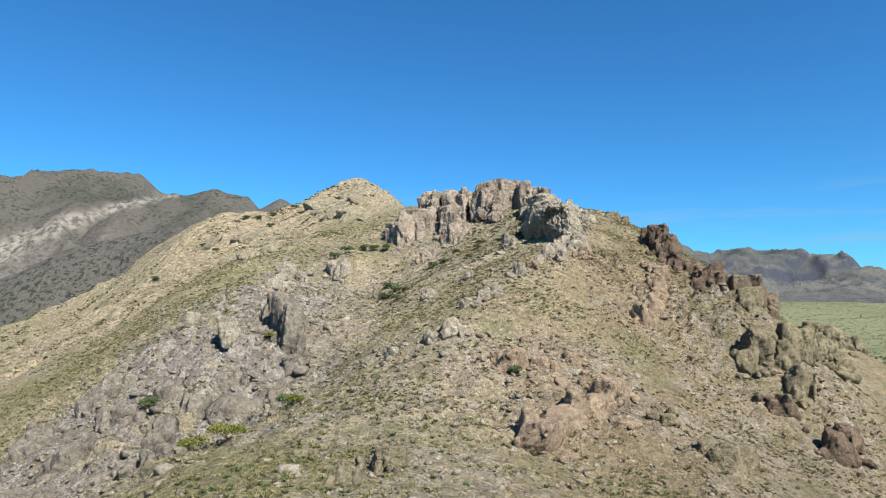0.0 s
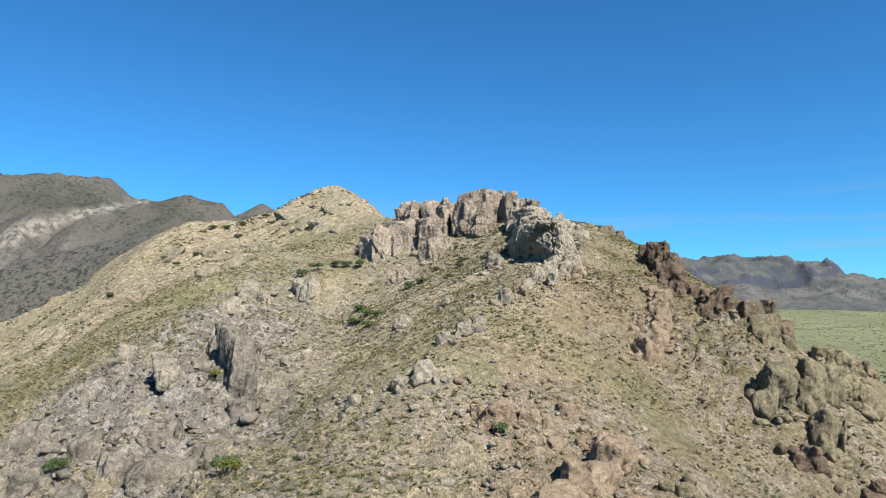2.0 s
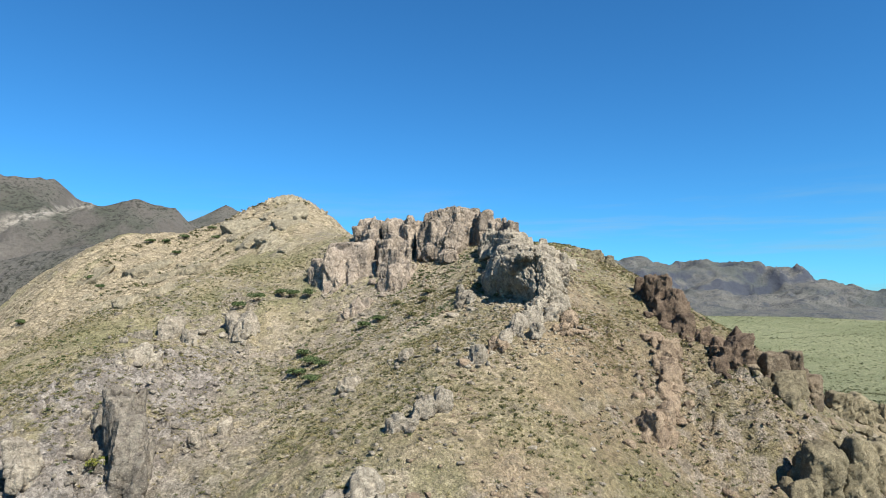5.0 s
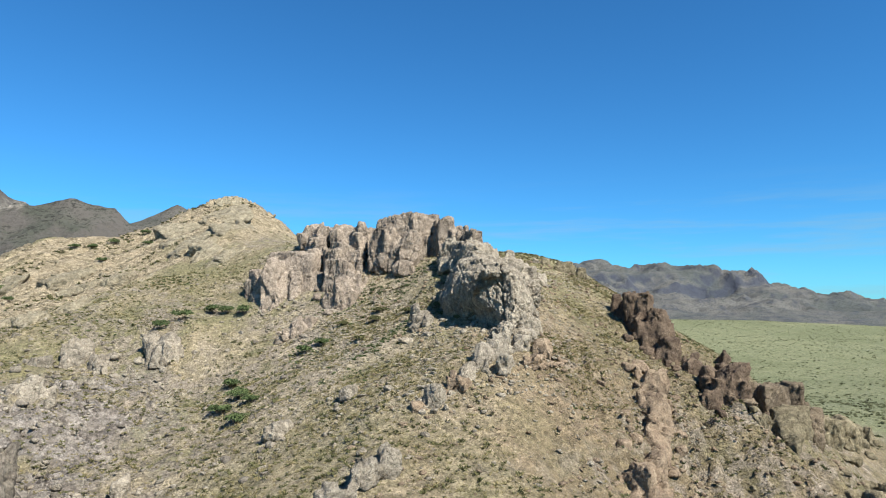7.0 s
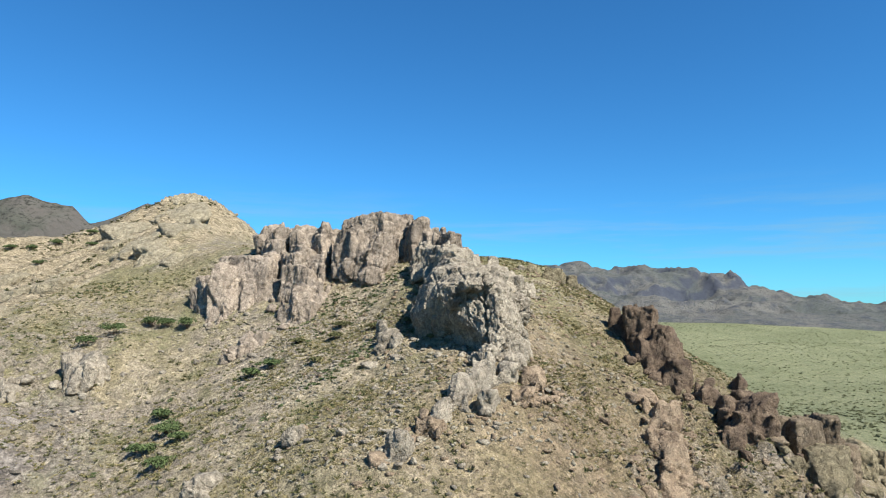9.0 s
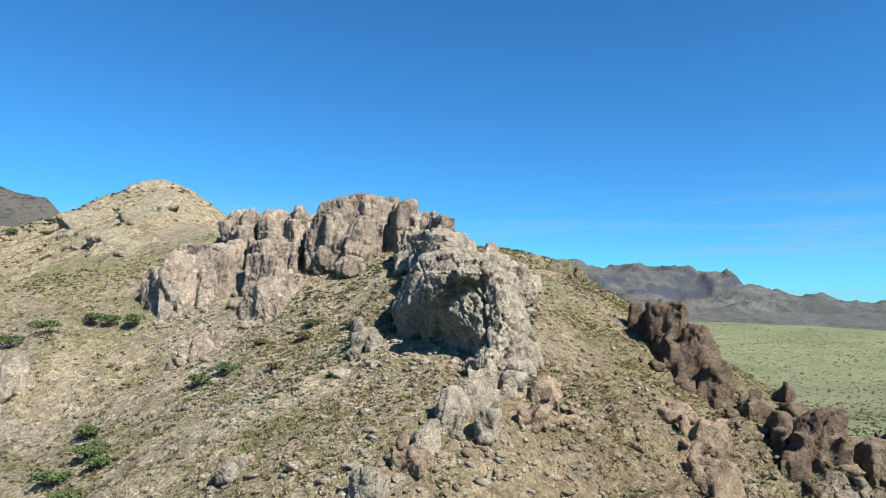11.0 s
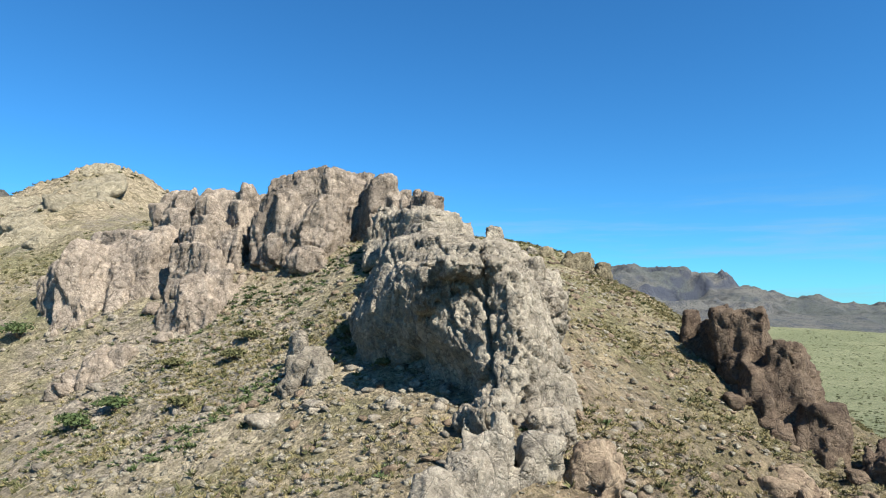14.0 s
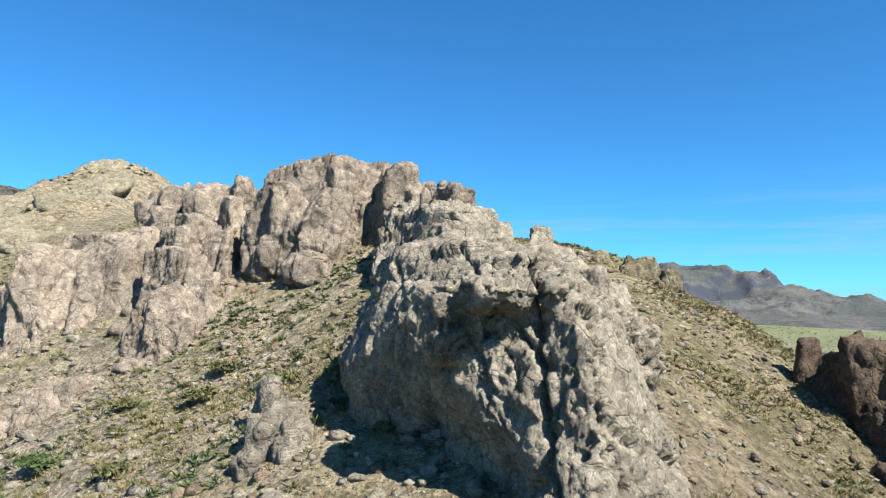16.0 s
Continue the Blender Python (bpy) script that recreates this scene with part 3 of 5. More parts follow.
def rock_verts(seed, size, level, facets=11, rough=0.12, crack=0.34, flute=0.0, sharp=36, planes=None, knobs=0.5, grain=1.0):
    """A weathered block: a rounded polyhedron, cracked into smaller blocks, with rough faces; flute gives upright grooves."""
    rng = np.random.RandomState(seed)
    v, f = ico(level)
    if planes is None:
        n = rng.normal(size=(facets, 3))
        n /= np.linalg.norm(n, axis=1)[:, None]
        d = rng.uniform(0.60, 1.0, facets)
        n = np.vstack((n, np.eye(3), -np.eye(3)))
        d = np.concatenate((d, rng.uniform(0.85, 1.05, 6)))
        half = np.array(size) / 2
    else:
        pl = np.array(planes, float)
        n, d = pl[:, :3] / np.linalg.norm(pl[:, :3], axis=1)[:, None], pl[:, 3]
        half = np.ones(3)
    r = (np.clip(v @ n.T / d, 0, None) ** sharp).sum(1) ** (-1.0 / sharp)
    p = v * r[:, None] * half
    if not (crack or rough):
        return p, f
    off = rng.uniform(0, 90, 3)
    m = float(np.mean(size))
    q = p + off
    q = q + 0.05 * m * np.stack([fbm(q / (0.35 * m), 2, seed + i) for i in range(3)], axis=-1)
    f1, f2, face1 = cells(q / (0.40 * m) * np.array((1, 1, 0.45 if flute else 0.7)), seed % 997, True)
    g1, g2, face2 = cells(q / (0.14 * m) * np.array((1, 1, 0.8)), seed % 991 + 50, True)
    out = crack * m * (0.30 * face1 - 0.16 * smooth(0.06, 0.0, f2 - f1) + 0.13 * face2 - 0.05 * smooth(0.07, 0.0, g2 - g1))
    if level > 4:
        k1, k2, face4 = cells((q + 0.15 * fbm(q / 0.5, 2, seed + 9)[:, None]) / (0.75 * grain), seed % 977 + 31, True)
        out += knobs * grain * (0.30 * face4 - 0.09 * smooth(0.09, 0.0, k2 - k1) + 0.05 * ridged(q / (0.38 * grain), 3, seed + 3))
    out += rough * m * 0.06 * ridged(q / (0.10 * m), 3, seed + 7)
    if flute:
        h1, h2, face3 = cells(q / (0.20 * m) * np.array((1, 1, 0.2)), seed % 983 + 90, True)
        out += flute * m * (0.11 * face3 - 0.15 * smooth(0.06, 0.0, h2 - h1))
    nrm = v / np.array(half)
    nrm /= np.linalg.norm(nrm, axis=1)[:, None]
    return p + nrm * out[:, None], f


def turned(v, yaw, lean=0.0, toward=0.0):
    m = np.array((Matrix.Rotation(radians(toward), 3, "Z") @ Matrix.Rotation(radians(lean), 3, "Y") @ Matrix.Rotation(radians(yaw - toward), 3, "Z")))
    return v @ m.T


def block(seed, size, level, mat, yaw=0.0, lean=0.0, toward=0.0, **kw):
    v, f = rock_verts(seed, size, level, **kw)
    return mesh_from("rock", turned(v, yaw, lean, toward), f, mat)


def part(name, me, parent, at, label=""):
    ob = new(name, me)
    ob.parent = parent
    ob.location = at
    return tagged(ob, label)


def ground_z(x, y):
    return float(height(np.array([x]), np.array([y]))[0])


OUTCROPS = []


# ---- crags: leaning blocks grown together into one mass, then weathered ----
def grown(blobs, voxel, seed):
    """Blocks (x, y, z, wide, deep, high, yaw, lean, toward, sharp) or (x, y, z, planes) joined into one skin: points, faces and normals."""
    pts, fcs, n = [], [], 0
    for i, b in enumerate(blobs):
        if len(b) == 4:
            v, f = rock_verts(seed + i, (1, 1, 1), 5, planes=b[3], sharp=26, crack=0.0, rough=0.0, knobs=0.0)
        else:
            v, f = rock_verts(seed + 7 * i, b[3:6], 4, facets=11, crack=0.0, rough=0.0, knobs=0.0, sharp=b[9] if len(b) > 9 else 40)
            v = turned(v, *b[6:9])
        pts.append(v + np.array(b[:3]))
        fcs.append(f + n)
        n += len(v)
    me = mesh_from("skin", np.vstack(pts), np.vstack(fcs), GREY_ROCK)
    ob = bpy.data.objects.new("skin", me)
    scene.collection.objects.link(ob)
    mod = ob.modifiers.new("grow", "REMESH")
    mod.mode, mod.voxel_size = "VOXEL", voxel
    dg = bpy.context.evaluated_depsgraph_get()
    out = bpy.data.meshes.new_from_object(ob.evaluated_get(dg))
    bpy.data.objects.remove(ob)
    bpy.data.meshes.remove(me)
    p, nrm = np.zeros(len(out.vertices) * 3), np.zeros(len(out.vertices) * 3)
    out.vertices.foreach_get("co", p)
    out.vertices.foreach_get("normal", nrm)
    f = np.zeros(len(out.loops), np.int32)
    out.loops.foreach_get("vertex_index", f)
    bpy.data.meshes.remove(out)
    return p.reshape(-1, 3), f.reshape(-1, 4), nrm.reshape(-1, 3)


def weather(p, nrm, seed, columns=1.0, blocks=1.0, chipped=1.0, lean=(0.0, 0.0), wide=2.6, tall=7.0):
    """How far the skin moves out: upright columns with clefts between them, broken blocks, chips and grain."""
    q = p + np.array((3.7, 9.1, 1.3)) * (seed % 13)
    q = q - np.outer(p[:, 2], (lean[0], lean[1], 0.0))
    q = q + 0.14 * np.stack([fbm(q / 1.6, 3, seed + i) for i in range(3)], axis=-1)
    a1, a2, fa = cells(q / np.array((wide, wide, tall)), seed % 997, True)
    b1, b2, fb = cells(q / np.array((0.95, 0.95, 2.1)), seed % 991 + 50, True)
    c1, c2, fc = cells((q + 0.12 * fbm(q / 0.5, 2, seed + 9)[:, None]) / np.array((0.42, 0.42, 0.8)), seed % 977 + 31, True)
    keep = smooth(-0.5, 0.3, fbm(q / 3.0, 2, seed + 19))
    out = columns * wide * (0.40 * fa - 0.36 * smooth(0.07, 0.0, a2 - a1) * keep)
    out += blocks * (0.26 * fb - 0.24 * smooth(0.07, 0.0, b2 - b1) * (0.2 + 0.8 * keep))
    out += chipped * (0.09 * fc - 0.06 * smooth(0.08, 0.0, c2 - c1) + 0.03 * ridged(q / 0.45, 3, seed + 3))
    return out + 0.12 * fbm(q / 3.5, 3, seed + 41)


def above_ground(p, f, depth=0.7, least=60):
    """The pieces of the skin that show above the ground, largest first."""
    f = f[(p[:, 2] > height(p[:, 0], p[:, 1]) - depth)[f].any(1)]
    label = np.arange(len(p))
    while True:
        low = label[f].min(1)
        before = label.copy()
        for k in range(4):
            np.minimum.at(label, f[:, k], low)
        label = label[label]
        label = label[label]
        label = label[label]
        if (label == before).all():
            break
    kind, count = np.unique(label[f[:, 0]], return_counts=True)
    for k in kind[np.argsort(-count)][:int((count >= least).sum())]:
        used, back = np.unique(f[label[f[:, 0]] == k], return_inverse=True)
        yield p[used], back.reshape(-1, 4)


def shattered(blobs, seed):
    """Each block as a core with upright broken columns standing in and round it."""
    rng = np.random.RandomState(seed + 77)
    out = []
    for b in blobs:
        if len(b) == 4:
            out.append(b)
            continue
        x, y, z, w, d, h, yaw, lean, toward = b[:9]
        out.append((x, y, z - 0.04 * h, 0.86 * w, 0.86 * d, 0.92 * h, yaw, lean, toward, 40))
        for k in range(9 if w + d + h > 14 else 6):
            a, r = rng.uniform(0, 2 * math.pi), rng.uniform(0.22, 0.46)
            cw, cd, ch = w * rng.uniform(0.26, 0.52), d * rng.uniform(0.26, 0.52), h * rng.uniform(0.5, 1.0)
            dx, dy = math.cos(a) * r * w, math.sin(a) * r * d
            c, sn = math.cos(radians(yaw)), math.sin(radians(yaw))
            ch *= 1.0 - 0.42 * max(0.0, -(dx * sn + dy * c) / (0.46 * d))        # lower in front, so that the faces lean back
            out.append((x + dx * c - dy * sn, y + dx * sn + dy * c, z - h / 2 + ch / 2 + rng.uniform(-0.04, 0.03) * h, cw, cd, ch, yaw + rng.uniform(-25, 25), lean + rng.uniform(-3, 4), toward, 60))
    return out


def crag(label, mat, blobs, seed, voxel=0.19, rubble_n=8, rubble_size=(0.5, 1.6), name="rock_outcrop", category="rock outcrop", **kw):
    p, f, nrm = grown(shattered(blobs, seed), voxel, seed)
    p = p + nrm * weather(p, nrm, seed, **kw)[:, None]
    x0, y0 = blobs[0][:2]
    base = Vector((x0, y0, ground_z(x0, y0)))
    top = new(name)
    top.location = base
    for v, g in above_ground(p, f):
        part("body", mesh_from("body", v - np.array(base), g, mat), top, (0, 0, 0))
    rng = np.random.RandomState(seed)
    for b in blobs:
        OUTCROPS.append((b[0], b[1], 3.0 if len(b) == 4 else (b[3] + b[4]) / 2))
    for i in range(rubble_n):
        b = blobs[rng.randint(len(blobs))]
        a, k = rng.uniform(0, 2 * math.pi), rng.uniform(*rubble_size)
        r = (3.0 if len(b) == 4 else 0.25 * (b[3] + b[4])) * rng.uniform(1.0, 1.8)
        x, y = b[0] + math.cos(a) * r, b[1] + math.sin(a) * r
        me = block(rng.randint(9999), (k * rng.uniform(0.8, 1.4), k, k * rng.uniform(0.6, 1.0)), 3, mat, rng.uniform(0, 180), rng.uniform(0, 16), rng.uniform(0, 360))
        part("block", me, top, Vector((x, y, ground_z(x, y) + 0.1 * k)) - base, "loose broken block")
    return tagged(top, label, category)


def outcrop(label, mat, blocks, small=7, flute=0.0, crack=0.3, sharp=40, lean=(0.1, 0.05)):
    """Blocks (x, y, foot depth, wide, deep, high, yaw, lean, toward) that stand on the ground, sunk by the depth."""
    size = float(np.mean([b[3:6] for b in blocks]))
    blobs = [(b[0], b[1], ground_z(b[0], b[1]) - b[2] + 0.59 * b[5], 1.06 * b[3], 1.06 * b[4], 1.18 * b[5], *b[6:], sharp) for b in blocks]
    seed = int(abs(blocks[0][0] * 37 + blocks[0][1] * 91)) % 900 + 5
    wide = min(max(0.42 * size, 0.7), 2.2)
    k = min(1.0, size / 3.0)
    return crag(label, mat, blobs, seed, min(max(0.05 * size, 0.10), 0.22), small, (0.16 * size, 0.42 * size), columns=(0.15 + 0.5 * flute + 0.4 * crack) * k, blocks=0.7 * k, chipped=1.0 * k,
                lean=lean, wide=wide, tall=wide * (3.5 if flute else 1.5))


# the great pitted boulder above the slope: a prow, a shaded wall behind it, a shoulder block and knobs
PROW = [(0.70, -0.65, 0.30, 3.5), (-0.85, -0.42, 0.30, 3.1), (-0.62, -0.70, 0.35, 2.9), (-0.90, -0.30, -0.30, 2.2), (-0.30, -0.93, 0.20, 4.6), (0.30, -0.93, 0.15, 4.1), (0.20, -0.25, 0.95, 4.8), (0.97, 0.10, 0.20, 3.5), (0.0, 1.0, 0.2, 8.0), (0.0, 0.0, -1.0, 6.0), (-0.60, -0.30, 0.74, 4.9)]
WALL = [(-0.75, -0.62, -0.10, 4.4), (-0.95, 0.30, 0.0, 4.2), (-0.85, -0.20, 0.50, 4.0), (0.0, 0.0, 1.0, 3.4), (1.0, 0.0, 0.0, 4.0), (0.0, 1.0, 0.0, 6.0), (0.0, 0.0, -1.0, 6.0), (0.0, -1.0, 0.0, 6.0)]
GREAT = [(21.5, 117.0, 142.0, PROW), (19.5, 124.0, 143.5, WALL),
         (19.3, 122.6, 146.7, 5.0, 6.0, 4.6, 12, 0, 0, 9), (23.6, 122.0, 143.4, 4.6, 9.0, 6.0, 20, 0, 0, 10), (22.3, 123.0, 145.2, 5.0, 9.0, 5.4, 15, 0, 0, 10),
         (18.8, 117.0, 145.2, 2.4, 3.6, 3.0, 20, 10, 90, 7), (19.6, 115.6, 146.5, 1.9, 2.4, 1.6, 30, 0, 0, 7), (21.0, 115.4, 146.6, 1.8, 2.4, 1.5, 60, 0, 0, 7), (20.6, 118.6, 147.2, 3.0, 3.0, 1.8, 10, 0, 0, 8),
         (20.4, 112.2, 139.8, 2.4, 2.2, 3.0, 30, 8, 80, 14), (22.9, 111.9, 139.2, 2.4, 2.2, 2.6, 10, 0, 0, 14)]
p_, f_, n_ = grown(GREAT, 0.10, 11)
sunny = smooth(-0.1, 0.45, n_ @ np.array((0.66, -0.66, 0.36)))
go = weather(p_, n_, 11, 0.3, 0.8, 1.1, wide=2.6, tall=5.0)
for cell_, deep_, share_ in ((1.05, 0.34, 0.30), (0.62, 0.30, 0.50), (0.36, 0.16, 0.60)):
    w_ = p_ + 0.10 * cell_ * fbm(p_ / cell_, 2, 5)[:, None]
    g1_, g2_, gid_ = cells(w_ / cell_, 300 + int(100 * cell_))
    go -= deep_ * smooth(0.44, 0.30, g1_) * (gid_ < share_) * (0.12 + 0.88 * sunny * smooth(-0.55, 0.05, fbm(p_ / 2.4, 2, 77)))
lp_ = p_ - np.array((21.8, 118.0, 142.0))
for sx_, sy_, sz_, sd_, sw_, deep_ in ((0.965, -0.26, 0.065, 0.12, 0.16, 0.75), (0.60, -0.30, 0.74, 2.5, 0.14, 0.35), (0.90, -0.30, -0.32, 0.2, 0.13, 0.30)):
    go -= deep_ * smooth(sw_, 0.0, np.abs(lp_ @ np.array((sx_, sy_, sz_)) - sd_ + 0.14 * fbm(p_ / 0.9, 3, 23))) * smooth(-0.7, -0.2, fbm(p_ / 2.0, 2, 27)) * smooth(0.1, 0.4, -n_[:, 1])
go -= 0.7 * np.exp(-((p_[:, 2] - 141.2) / 1.6) ** 2) * smooth(0.4, 0.9, -n_[:, 0]) * smooth(113.0, 116.0, p_[:, 1])
go -= 1.1 * np.exp(-((p_ - np.array((18.0, 119.6, 141.6))) ** 2).sum(1) / 0.55)
great = new("boulder")
great.location = (21.8, 118.0, 139.0)
for v_, g_ in above_ground(p_ + n_ * go[:, None], f_):
    part("body", mesh_from("body", v_ - np.array(great.location), g_, GREY_ROCK), great, (0, 0, 0))
tagged(great, "huge grey pitted boulder with a dark shaded hollow side", "boulder")
OUTCROPS.extend([(21.5, 115.0, 5.0), (19.5, 123.0, 5.0), (24.0, 122.0, 5.0)])

crag("grey-brown knobby crest climbing behind the great boulder", GREY_ROCK,
     [(19.8, 127.6, 147.2, 4.8, 7.0, 6.0, 20, 0, 0), (20.5, 131.5, 148.8, 4.8, 6.0, 6.8, 50, 0, 0), (21.0, 135.2, 149.9, 5.2, 6.0, 6.2, 10, 0, 0), (23.0, 133.4, 148.9, 4.0, 5.0, 5.2, 40, 0, 0),
      (25.5, 131.6, 147.9, 4.2, 5.0, 4.4, 30, 0, 0), (25.9, 132.2, 150.1, 1.5, 1.5, 1.9, 10, 0, 0), (28.0, 133.4, 147.0, 4.0, 5.0, 4.6, 20, 0, 0), (30.2, 133.2, 146.2, 3.0, 4.0, 3.8, 60, 0, 0),
      (22.8, 127.5, 146.4, 4.8, 6.0, 4.6, 15, 0, 0), (20.0, 140.0, 150.6, 5.6, 7.0, 6.8, 40, 0, 0)], 23, 0.16, 10, columns=0.2, blocks=0.8, chipped=1.2, wide=1.7, tall=2.0)
crag("tall grey fluted summit crag with deep shaded clefts", CRAG_ROCK,
     [(10.2, 150.8, 153.4, 6.0, 6.0, 11.6, 15, 4, 80), (13.4, 151.4, 153.8, 5.0, 6.4, 11.4, 35, 3, 80), (8.6, 149.6, 152.2, 3.6, 4.6, 8.8, 60, 6, 40), (12.4, 147.4, 151.6, 5.6, 4.0, 7.6, 20, 8, 60),
      (11.6, 145.0, 148.4, 4.2, 3.4, 3.8, 10, 10, 40), (16.6, 151.2, 154.0, 4.6, 6.0, 10.4, 80, 4, 60), (19.0, 149.0, 153.6, 4.6, 6.0, 8.8, 10, 4, 60), (21.0, 146.4, 152.8, 4.0, 5.6, 7.4, 40, 4, 60), (22.0, 142.5, 151.8, 4.0, 5.0, 7.2, 20, 0, 0)],
     31, 0.16, 8, columns=0.35, blocks=0.7, chipped=1.2, lean=(0.16, 0.0), wide=1.9, tall=8.0)
crag("broad grey cliff face with upright grooves", CRAG_ROCK,
     [(-8.2, 151.6, 146.0, 7.4, 7.0, 11.0, 8, 8, 90), (-4.6, 152.4, 147.6, 5.0, 7.0, 10.4, 70, 8, 90), (-10.8, 153.0, 145.4, 4.0, 6.0, 8.0, 30, 6, 90), (-9.2, 149.6, 142.2, 4.0, 4.0, 6.4, 20, 6, 60), (-5.6, 157.4, 149.4, 11.0, 9.0, 7.0, 30, 0, 0), (-6.8, 154.0, 147.0, 9.0, 8.0, 9.6, 20, 6, 90), (-11.6, 157.0, 146.6, 5.0, 7.0, 6.0, 20, 0, 0), (-2.6, 156.4, 149.4, 5.0, 6.0, 7.6, 40, 0, 0)],
     41, 0.16, 8, columns=0.3, blocks=0.7, chipped=1.2, lean=(0.12, 0.1), wide=2.4, tall=9.0)
crag("grey rock tower with a dark cleft beside it", CRAG_ROCK,
     [(2.6, 144.6, 144.4, 4.2, 5.0, 10.4, 10, 8, 70), (1.4, 144.0, 142.6, 3.0, 4.0, 7.4, 40, 6, 70), (4.4, 146.0, 144.6, 3.4, 4.4, 8.0, 30, 8, 60), (0.6, 152.0, 148.6, 3.4, 4.6, 9.8, 20, 6, 80), (3.4, 151.6, 148.8, 3.2, 4.6, 9.0, 60, 6, 80), (2.0, 148.4, 146.8, 4.4, 5.6, 8.0, 60, 6, 70), (2.4, 154.6, 150.0, 6.0, 6.0, 8.0, 30, 0, 0)],
     53, 0.155, 8, columns=0.3, blocks=0.7, chipped=1.2, lean=(0.14, 0.06), wide=1.8, tall=7.0)
crag("low grey-brown crest rocks on the skyline", CRAG_ROCK,
     [(-1.8, 160.6, 154.4, 6.5, 6.0, 6.8, 0, 0, 0), (2.8, 158.4, 154.6, 6.0, 5.0, 6.8, 50, 5, 60), (-3.6, 164.6, 155.8, 4.6, 5.0, 6.0, 20, 0, 0), (5.4, 156.6, 154.2, 4.0, 4.0, 7.0, 20, 5, 40), (4.6, 154.2, 152.8, 2.6, 3.0, 6.2, 40, 5, 40)],
     61, 0.18, 6, columns=0.3, blocks=0.6, wide=2.2, tall=2.6)
crag("small grey crag of leaning blocks on the slope", CRAG_ROCK,
     [(-3.6, 140.2, 139.4, 3.0, 3.0, 4.8, 20, 12, 70), (-2.2, 140.6, 139.4, 2.4, 2.6, 4.0, 60, 10, 70), (-4.9, 139.8, 138.0, 2.4, 2.6, 3.4, 0, 10, 60)],
     71, 0.16, 7, columns=0.3, blocks=0.6, lean=(0.2, 0.0), wide=1.4, tall=4.0)
outcrop("dark red-brown cliff jutting from the hillside above the plain", RED_ROCK,
        [(41.6, 129.3, 2.3, 3.2, 3.4, 5.2, 20, 8, 60), (42.3, 126.8, 3, 4, 4.4, 7.6, 50, 10, 70), (41.3, 123.8, 3, 3.6, 3.6, 6.0, 0, 12, 70), (43.3, 123.2, 3, 3.4, 4, 6.8, 40, 12, 60), (43.0, 120.5, 2.4, 3, 3, 4.6, 20, 12, 60)], small=8, crack=0.4)
outcrop("red-brown blocks stepping down below the dark cliff", RED_ROCK,
        [(44.3, 117.2, 1.8, 3, 2.8, 3.6, 10, 10, 60), (45.0, 114.5, 1.8, 3, 3, 3.6, 50, 8, 60), (50.4, 119.5, 1.6, 3, 3, 3.2, 20, 6, 30), (48.5, 114, 1.9, 3.2, 3, 3.2, 0, 6, 60)], small=7, crack=0.4)
outcrop("brown blocks perched on the edge of the plain", RED_ROCK,
        [(52.0, 123.5, 0.8, 1.8, 1.8, 2.8, 20, 6, 30), (53.5, 122.0, 0.8, 1.6, 1.5, 2.0, 0, 6, 60)], small=6)
outcrop("rounded brown boulder beside a dark cleft", RED_ROCK, [(46.2, 112.0, 1.5, 4.4, 4.0, 5.2, 20, 4, 60), (43.6, 111.0, 1.3, 2.6, 2.4, 3.2, 0, 6, 60)], small=5, crack=0.32, sharp=16)
outcrop("brown domed rocks at the end of the spur", BROWN_ROCK, [(50.2, 111.5, 1.9, 4.6, 4.2, 5.0, 20, 0, 0), (53.4, 113.0, 1.9, 4.2, 4.2, 6.0, 60, 0, 0), (56.4, 115.0, 2.0, 4.2, 4.2, 5.2, 10, 0, 0)], small=6, crack=0.34, sharp=16)
outcrop("smooth olive-brown rock hump", TAN_ROCK, [(50.6, 108.6, 2.4, 6.5, 4.4, 4.6, 20, 8, 200)], small=3, crack=0.14, sharp=12)
outcrop("pinkish broken rock band along the hill flank", PINK_ROCK,
        [(35.5, 108.5, 3.4, 4, 3.6, 5.6, 20, 8, 30), (33.8, 105.0, 3.4, 4, 4, 5.4, 60, 8, 30), (32.0, 101.5, 3.2, 4, 3.5, 5.0, 10, 10, 30), (29.5, 98.0, 3.0, 4, 3.5, 4.8, 40, 10, 30), (37.0, 112.0, 3, 3.6, 3.4, 5.0, 40, 5, 60)], small=18, crack=0.4)
outcrop("tall brown rocks split by a deep dark cleft", TAN_ROCK,
        [(46.0, 96.5, 2.5, 4, 5, 7.0, 10, 8, 60), (50.5, 97.0, 2.5, 4.5, 5, 7.5, 60, 8, 40), (43.5, 95.5, 2, 3.4, 3.4, 4.6, 20, 6, 30), (49.5, 92.0, 2, 4, 4, 5.5, 70, 6, 60), (53.5, 99, 2, 4, 4, 5.5, 20, 6, 60)], small=14)
outcrop("brown rounded rocks on the hill shoulder", TAN_ROCK,
        [(60.0, 106.0, 2, 5, 5, 5, 20, 0, 0), (64.5, 109.0, 2, 5, 4, 4.6, 60, 0, 0), (70, 117, 2, 6, 5, 4.6, 30, 0, 0)], small=14)
outcrop("dark brown rocks low on the hill flank", RED_ROCK,
        [(48.0, 82.0, 2, 5, 4, 4.8, 10, 6, 40), (52.0, 85.0, 2, 4, 4, 4.6, 50, 6, 40), (45, 87.5, 1.5, 3.4, 3.4, 3.6, 70, 0, 0)], small=12)
